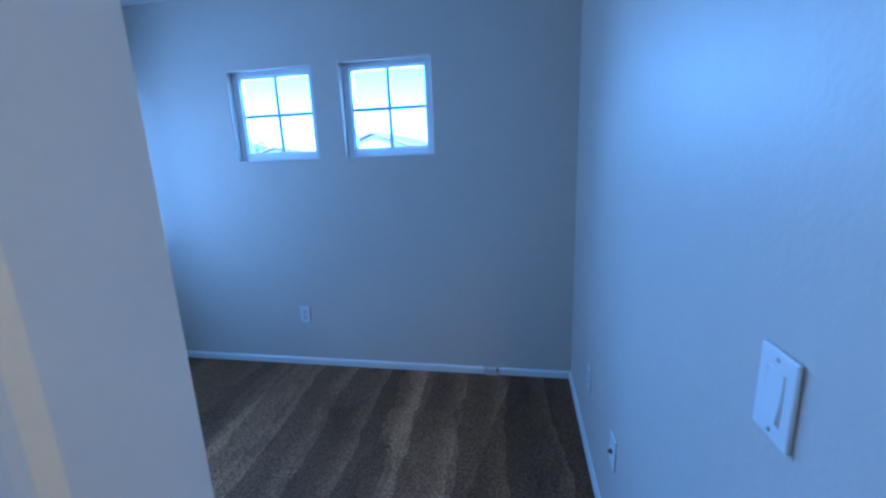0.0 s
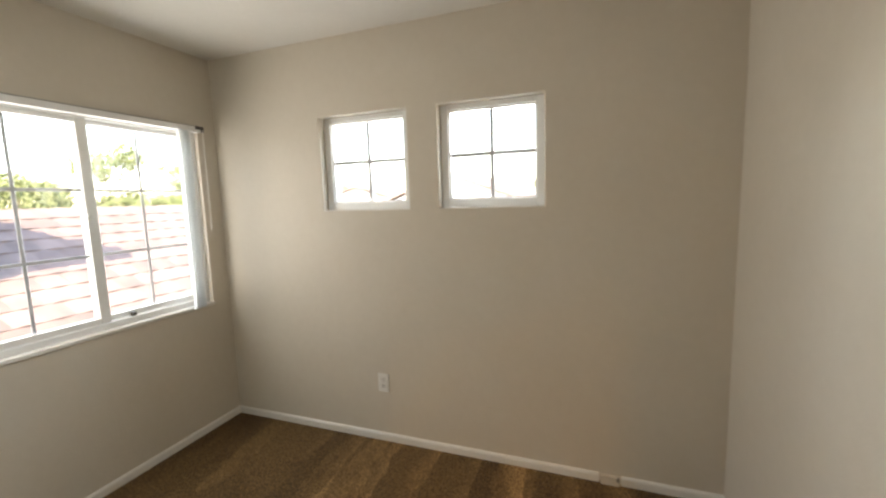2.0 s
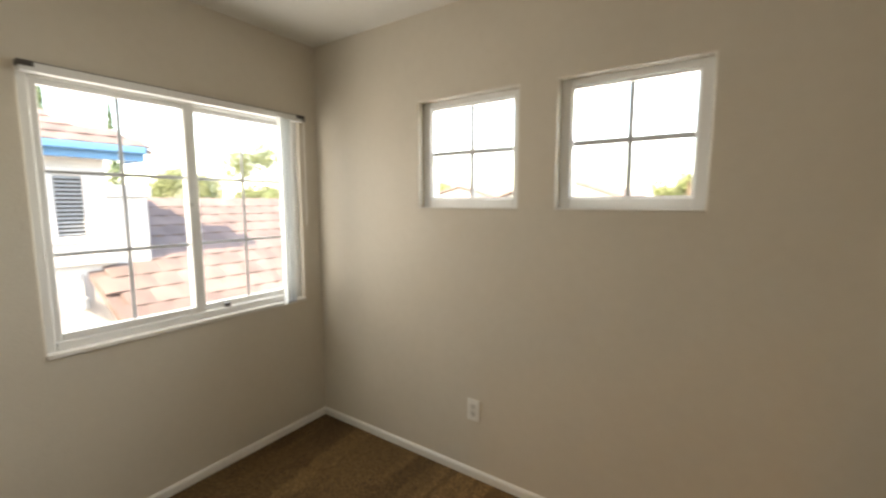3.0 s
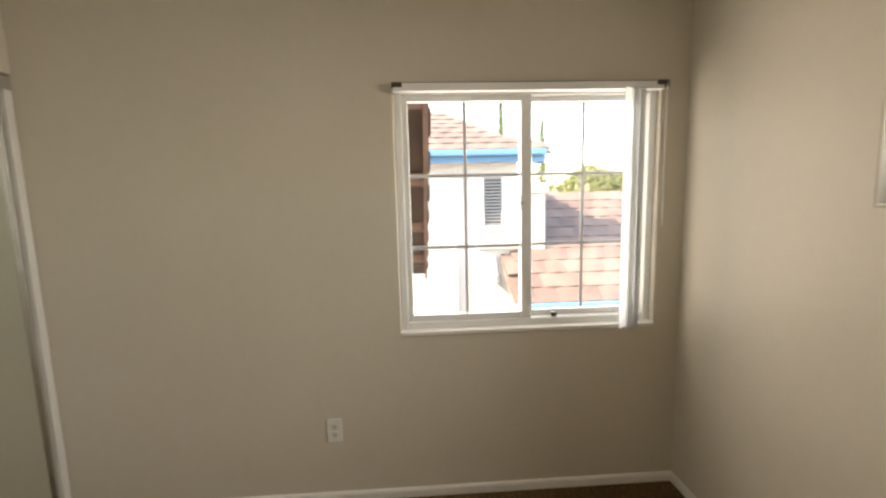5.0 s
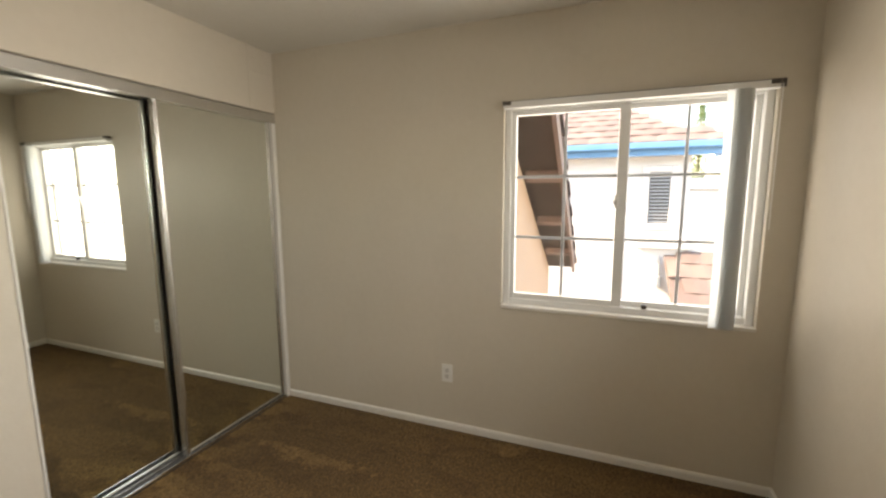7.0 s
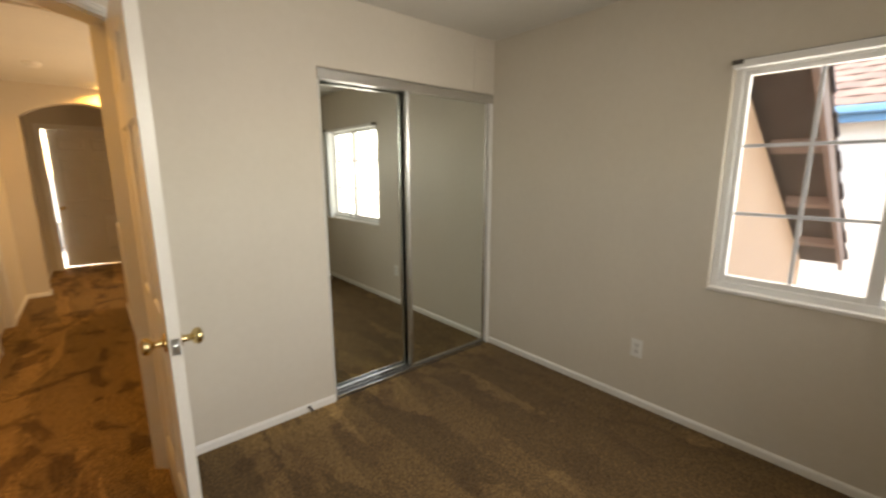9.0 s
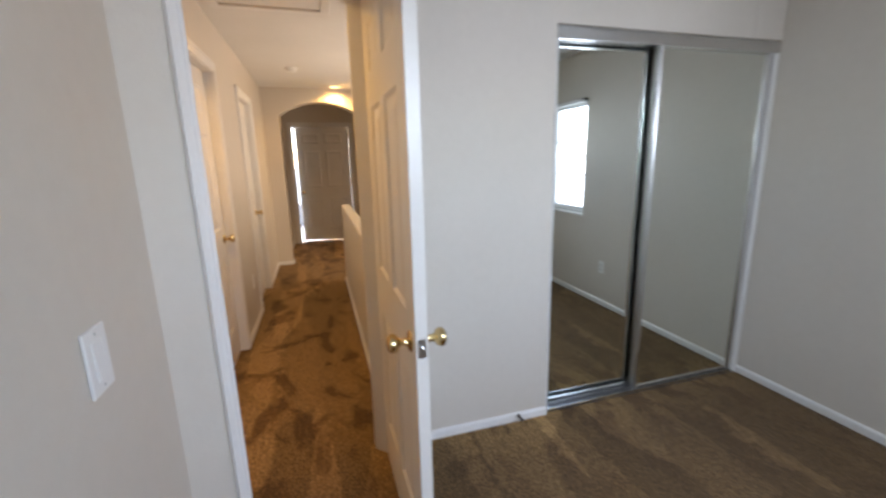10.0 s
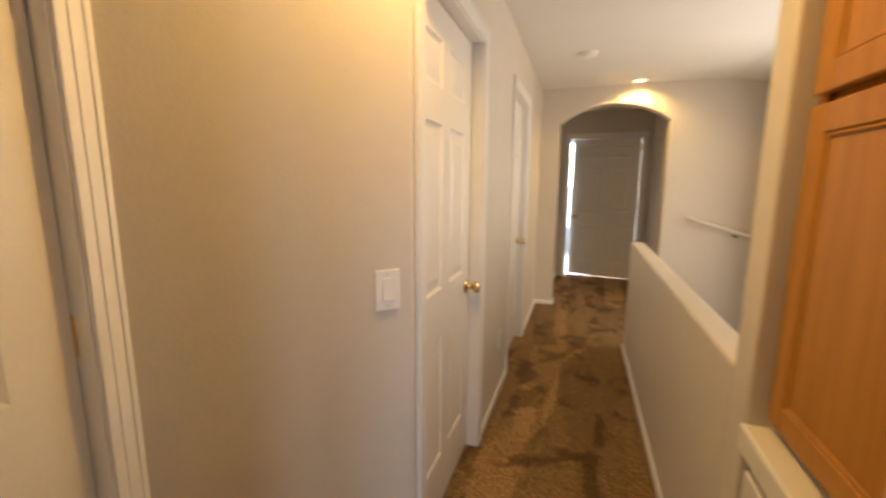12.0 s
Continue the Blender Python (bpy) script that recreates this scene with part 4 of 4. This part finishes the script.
def own_house():
    """The roof over these rooms and the wing that runs west beside the window."""
    t = thing("house_roof", pose(0, 0, 0), "tiled gable roof of this house above the bedroom", "roof")
    roof_slab("roof_plane", ((-0.62, -9, 2.78), (-0.62, 3.5, 2.78), (1.6, 3.5, 4.05), (1.6, -9, 4.05)), 0.16, TILE, t)
    roof_slab("roof_plane", ((1.6, -9, 4.05), (1.6, 3.5, 4.05), (4.6, 3.5, 2.65), (4.6, -9, 2.65)), 0.16, TILE, t)
    bm = bmesh.new()
    v = [bm.verts.new(q) for q in ((-0.16, 3.05, 2.45), (3.2, 3.05, 2.45), (3.2, 3.05, 3.1), (1.6, 3.05, 3.85), (-0.16, 3.05, 2.85))]
    w = [bm.verts.new((q.co.x, 2.95, q.co.z)) for q in v]
    bm.faces.new(v)
    bm.faces.new(w[::-1])
    for i in range(5):
        bm.faces.new((v[i], w[i], w[(i + 1) % 5], v[(i + 1) % 5]))
    part("gable_wall", bm, TAN, t)
    g = thing("house_wing", pose(0, 0, 0), "peach stucco wing of this house with a tiled rake", "house")
    bm = bmesh.new()
    v = [bm.verts.new(q) for q in ((-0.165, 1.38, -3.1), (-3.86, 1.38, -3.1), (-3.86, 1.38, 0.40), (-0.165, 1.38, 2.395))]
    w = [bm.verts.new((q.co.x, 1.18, q.co.z)) for q in v]
    bm.faces.new(v)
    bm.faces.new(w[::-1])
    for i in range(4):
        bm.faces.new((v[i], w[i], w[(i + 1) % 4], v[(i + 1) % 4]))
    part("wall", bm, TAN, g)
    part("end_wall", boxed(-3.86, -3.70, -6, 1.18, -3.1, 0.45), TAN, g)
    s = 0.55
    zr = lambda x: 0.47 + (x + 3.80) * s
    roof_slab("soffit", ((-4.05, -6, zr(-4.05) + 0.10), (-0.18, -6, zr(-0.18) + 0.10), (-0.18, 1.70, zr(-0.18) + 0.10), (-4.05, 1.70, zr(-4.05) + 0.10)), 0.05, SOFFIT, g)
    roof_slab("rake_board", ((-3.98, 1.70, zr(-3.98) + 0.12), (-0.18, 1.70, zr(-0.18) + 0.12), (-0.18, 1.735, zr(-0.18) + 0.12), (-3.98, 1.735, zr(-3.98) + 0.12)), 0.17, RAKE, g)
    for i in range(4):
        x = -3.45 + i * 0.85
        roof_slab("lookout", ((x, 1.385, zr(x) + 0.05), (x + 0.07, 1.385, zr(x + 0.07) + 0.05), (x + 0.07, 1.70, zr(x + 0.07) + 0.05), (x, 1.70, zr(x) + 0.05)), 0.07, RAKE, g)
    ang = math.atan(s)
    up = Vector((math.cos(ang), 0, math.sin(ang)))
    lay_tiles(g, Vector((-4.10, 1.76, zr(-4.10) + 0.13)), Vector((0, -1, 0)), up, 3, 17, 0.33, 0.26, stagger=0.04)


own_house()


def neighbour():
    t = thing("neighbour_house", pose(0, 0, 0), "white stucco neighbouring house with blue fascia and tiled roof", "house")
    X, Y1 = -5.20, 3.35
    bm = bmesh.new()
    box(bm, X - 6, X, -8, Y1, -3.1, 2.25)
    part("wall", bm, STUCCO, t)
    # window with closed louvres
    wy0, wy1, wz0, wz1 = 2.77, 3.07, 0.98, 1.80
    w = part("window", ring(bmesh.new(), wy0 - 0.10, wy1 + 0.10, wz0 - 0.10, wz1 + 0.10, (0.10,) * 4, -0.04, 0.0, 0.01), STUCCO, t, "white trimmed window with louvred blind")
    w.matrix_local = Matrix.Translation((X + 0.001, 0, 0)) @ Matrix(((0, -1, 0, 0), (1, 0, 0, 0), (0, 0, 1, 0), (0, 0, 0, 1)))
    part("backing", boxed(wy0, wy1, -0.012, -0.004, wz0, wz1), DARK, w)
    for i in range(15):
        z = wz0 + 0.03 + i * (wz1 - wz0 - 0.05) / 14
        part("louvre", boxed(wy0 + 0.01, wy1 - 0.01, -0.022, -0.014, z - 0.012, z + 0.012), SHUT, w)
    part("window_ledge", boxed(X - 0.01, X + 0.09, wy0 - 0.14, Y1 + 0.04, 0.58, 0.70, 0.01), STUCCO, t)
    part("corner_cap", boxed(X - 0.9, X + 0.03, Y1 - 0.02, Y1 + 0.55, 1.52, 1.70, 0.02), STUCCO, t, "white stucco cap")
    part("corner_pier", boxed(X - 0.85, X - 0.02, Y1, Y1 + 0.50, -1.0, 1.52, 0.02), STUCCO, t)
    for y in (2.25,):
        part("downpipe", boxed(X + 0.002, X + 0.05, y, y + 0.05, -3.1, 1.95, 0.01), STUCCO, t)
    vent = part("wall_vent", ring(bmesh.new(), 2.00, 2.20, -0.44, -0.10, (0.02,) * 4, -0.03, 0.0, 0.004), STUCCO, t, "white louvred wall vent")
    vent.matrix_local = w.matrix_local.copy()
    for i in range(6):
        z = -0.40 + i * 0.05
        part("slat", boxed(2.02, 2.18, -0.022, -0.006, z - 0.012, z + 0.012), SHUT, vent)
    part("meter", boxed(X + 0.002, X + 0.08, 2.95, 3.02, -0.05, 0.12, 0.01), SHUT, t, "grey meter box")
    part("conduit", boxed(X + 0.002, X + 0.03, 2.975, 2.995, 0.12, 0.45, 0.005), SHUT, t)
    # blue fascia, gutter and soffit
    ex = X + 0.20
    part("soffit", boxed(X, ex, -8, Y1 + 0.40, 2.05, 2.09), STUCCO, t)
    part("fascia", boxed(ex, ex + 0.03, -8, Y1 + 0.42, 2.04, 2.20, 0.004), BLUE, t, "blue painted fascia board")
    part("gutter", boxed(ex + 0.03, ex + 0.13, -8, Y1 + 0.42, 2.14, 2.24, 0.02), BLUE, t, "blue gutter")
    part("end_fascia", boxed(X - 0.5, ex, Y1 + 0.40, Y1 + 0.43, 2.04, 2.20, 0.004), BLUE, t)
    ang = math.radians(23)
    up = Vector((-math.cos(ang), 0, math.sin(ang)))
    c = Vector((ex + 0.10, -3.2, 2.22))
    roof_slab("roof_plane", [tuple(c + Vector((0.0, dy, -0.02)) + up * k) for dy, k in ((-4.0, 0), (7.05, 0), (4.4, 4.2), (-4.0, 4.2))], 0.06, TILE, t)
    lay_tiles(t, c, Vector((0, 1, 0)), up, 21, 12, 0.335, 0.36, keep=lambda a, u: a < 7.05 - u * 0.62)
    part("ridge_cap", lathe(bmesh.new(), ((0.09, 0), (0.09, 6.5)), Matrix.Translation(c + up * 4.3 + Vector((0, -2.2, 0.02))) @ pose(0, 0, 0, -90), 10), TILE, t)

    g = thing("lower_roof", pose(0, 0, 0), "low pink tiled roof with a blue gutter below the window", "roof")
    ang = math.atan(0.5)
    up = Vector((-math.cos(ang), 0, math.sin(ang)))
    c = Vector((-3.95, 3.05, -0.12))
    L = 3.55
    roof_slab("roof_plane", [tuple(c + Vector((0.0, dy, -0.03)) + up * k) for dy, k in ((0, 0), (8.11, 0), (5.01, L), (0, L))], 0.08, TILE, g)
    back = Vector((-math.cos(ang), 0, -math.sin(ang)))
    r = c + up * L
    roof_slab("roof_plane", [tuple(r + Vector((0, dy, -0.03)) + back * k) for dy, k in ((0, 0), (5.01, 0), (8.11, L), (0, L))], 0.08, TILE, g)
    e = c + Vector((0, 8.11, 0))
    roof_slab("roof_plane", (tuple(e - Vector((0, 0, 0.03))), tuple(e + Vector((-2 * L * math.cos(ang), 0, -0.03))), tuple(r + Vector((0, 5.01, -0.03)))), 0.08, TILE, g)
    part("gutter", boxed(c.x - 0.02, c.x + 0.10, 3.02, 11.2, c.z - 0.10, c.z + 0.02, 0.02), BLUE, g, "blue gutter")
    part("wall", boxed(c.x - 5.6, c.x - 0.45, 3.6, 10.8, -3.1, c.z + 0.08), STUCCO, g)
    lay_tiles(g, c, Vector((0, 1, 0)), up, 29, 10, 0.33, 0.36, keep=lambda a, u: a < 8.11 - u * 0.87)


neighbour()


def leaf_cloud(bm, centre, radii, count, size, rnd, droop=0.0):
    for _ in range(count):
        while True:
            p = Vector((rnd.uniform(-1, 1), rnd.uniform(-1, 1), rnd.uniform(-1, 1)))
            if 0.35 < p.length < 1:
                break
        q = Vector((centre[0] + p.x * radii[0], centre[1] + p.y * radii[1], centre[2] + p.z * radii[2]))
        s = size * rnd.uniform(0.6, 1.4)
        m = Matrix.Translation(q) @ Euler((rnd.uniform(0, 6.3), rnd.uniform(0, 6.3), rnd.uniform(0, 6.3))).to_matrix().to_4x4()
        v = [bm.verts.new(m @ Vector(c)) for c in ((-s, 0, 0), (0, -s * 0.45, s * 0.12), (s, 0, 0), (0, s * 0.45, s * 0.12))]
        bm.faces.new(v)


def limb(bm, a, b, r0, r1, seg=7):
    a, b = Vector(a), Vector(b)
    q = (b - a).to_track_quat("Z", "Y").to_matrix().to_4x4()
    lathe(bm, ((r0, 0), ((r0 + r1) / 2 * 1.05, (b - a).length / 2), (r1, (b - a).length)), Matrix.Translation(a) @ q, seg)


def tree(x, y, base, height, spread, mat, seed, label):
    rnd = random.Random(seed)
    t = thing("tree", pose(x, y, base), label, "tree", "trees beyond the roofs")
    bm = bmesh.new()
    limb(bm, (0, 0, -0.1), (0.1, 0.05, height * 0.5), 0.16, 0.09)
    tips = []
    for i in range(7):
        a = i * 0.9 + rnd.uniform(-0.3, 0.3)
        tip = (math.cos(a) * spread * rnd.uniform(0.4, 0.8), math.sin(a) * spread * rnd.uniform(0.4, 0.8), height * rnd.uniform(0.62, 0.95))
        limb(bm, (0.08, 0.04, height * rnd.uniform(0.3, 0.48)), tip, 0.07, 0.02, 5)
        tips.append(tip)
    part("trunk", bm, BARK, t)
    bm = bmesh.new()
    for tip in tips + [(0, 0, height * 0.85)]:
        leaf_cloud(bm, tip, (spread * rnd.uniform(0.3, 0.5), spread * rnd.uniform(0.3, 0.5), height * rnd.uniform(0.07, 0.13)), 420, 0.11, rnd)
    part("crown", bm, mat, t)


def cypress(x, y, base, height, seed):
    rnd = random.Random(seed)
    t = thing("cypress_tree", pose(x, y, base), "tall narrow dark green cypress", "tree", "cypresses")
    part("trunk", lathe(bmesh.new(), ((0.12, -0.1), (0.06, height * 0.6), (0.02, height * 0.95)), Matrix(), 8), BARK, t)
    bm = bmesh.new()
    for k in range(16):
        z = height * (0.12 + 0.87 * k / 15)
        r = 0.62 * max(0.08, math.sin(math.pi * min(1, (1.05 - k / 15)) * 0.62)) * rnd.uniform(0.85, 1.1)
        leaf_cloud(bm, (rnd.uniform(-0.05, 0.05), rnd.uniform(-0.05, 0.05), z), (r, r, height * 0.07), 150, 0.10, rnd)
    part("crown", bm, LEAF3, t)


def palm(x, y, base, height, seed):
    rnd = random.Random(seed)
    t = thing("palm_tree", pose(x, y, base), "feathery palm with arching yellow-green fronds", "palm tree", "palms")
    part("trunk", lathe(bmesh.new(), ((0.2, -0.1), (0.15, height * 0.5), (0.13, height)), Matrix(), 10), BARK, t)
    bm = bmesh.new()
    for i in range(22):
        a, lift, ln = i * 2.4 + rnd.uniform(-0.2, 0.2), rnd.uniform(-0.1, 1.1), rnd.uniform(1.3, 1.9)
        pts = [Vector((math.cos(a) * ln * s, math.sin(a) * ln * s, height + ln * (lift * s - (0.5 + lift * 0.6) * s * s))) for s in (0, 0.2, 0.4, 0.6, 0.8, 1.0)]
        side = Vector((-math.sin(a), math.cos(a), 0))
        for p, q in zip(pts, pts[1:]):
            for k in range(5):
                o = p.lerp(q, k / 5)
                for sg in (1, -1):
                    tip = o + side * sg * 0.34 + (q - p) * 0.7 - Vector((0, 0, 0.16))
                    bm.faces.new([bm.verts.new(c) for c in (o, o + (q - p) * 0.09, tip)])
            bm.faces.new([bm.verts.new(c) for c in (p + side * 0.012, p - side * 0.012, q - side * 0.012, q + side * 0.012)])
    part("crown", bm, LEAF2, t)


cypress(-28.0, 10.6, -3.1, 10.0, 3)
cypress(-28.0, 7.6, -3.1, 11.7, 5)
for i, (x, y, h, s) in enumerate(((-24, 11.6, 6.2, 2.6), (-20, 11.6, 5.3, 2.0), (-30, 20.5, 8.8, 2.6), (-23, 17.4, 5.8, 2.2), (-36, 31, 9.6, 3.2), (-27, 25.5, 6.8, 2.6), (-33, 17.0, 7.2, 2.8))):
    tree(x, y, -3.1, h, s, LEAF1, 20 + i, "broad leafy green tree behind the roofs")
palm(-9.8, 9.3, -3.1, 4.6, 2)
palm(-11.5, 11.8, -3.1, 5.2, 6)
palm(-9.0, 11.2, -3.1, 3.9, 9)


def far_house(x, y, turn, w, d, h, rise):
    t = thing("far_house", pose(x, y, -3.1, 0, 0, turn), "pale stucco house with a low gabled roof in the distance", "house", "far houses")
    part("wall", boxed(-w / 2, w / 2, -d / 2, d / 2, 0, h), STUCCO, t)
    bm = bmesh.new()
    pr = ((-w / 2 - 0.4, h - 0.1), (0, h + rise), (w / 2 + 0.4, h - 0.1), (w / 2 + 0.4, h - 0.25), (0, h + rise - 0.15), (-w / 2 - 0.4, h - 0.25))
    a = [bm.verts.new((p[0], -d / 2 - 0.4, p[1])) for p in pr]
    b = [bm.verts.new((p[0], d / 2 + 0.4, p[1])) for p in pr]
    bm.faces.new(a)
    bm.faces.new(b[::-1])
    for i in range(6):
        bm.faces.new((a[i], a[(i + 1) % 6], b[(i + 1) % 6], b[i]))
    part("roof", bm, TILE, t)
    bm = bmesh.new()
    for s in (-1, 1):
        v = [bm.verts.new(q) for q in ((-w / 2, s * d / 2, h - 0.2), (w / 2, s * d / 2, h - 0.2), (0, s * d / 2, h + rise - 0.2))]
        bm.faces.new(v)
    part("gable", bm, STUCCO, t)
    for k in (-1, 1):
        wn = part("window", boxed(k * w / 4 - 0.5, k * w / 4 + 0.5, -d / 2 - 0.05, -d / 2 + 0.02, h - 2.0, h - 0.9, 0.01), SHUT, t)


far_house(-5.2, 27, 0, 8, 9, 4.6, 1.5)
far_house(-16, 32, 20, 9, 9, 4.4, 1.4)
far_house(6.5, 29, -8, 9, 9, 4.5, 1.3)
for i, (x, y, h, s) in enumerate(((-9.5, 38, 6.6, 2.2), (-1.2, 42, 6.4, 2.0), (1.8, 40, 5.9, 1.8), (-22, 36, 7.0, 2.6))):
    tree(x, y, -3.1, h, s, LEAF1, 40 + i, "distant green tree beyond the houses")
palm(0.4, 30, -3.1, 6.0, 12)
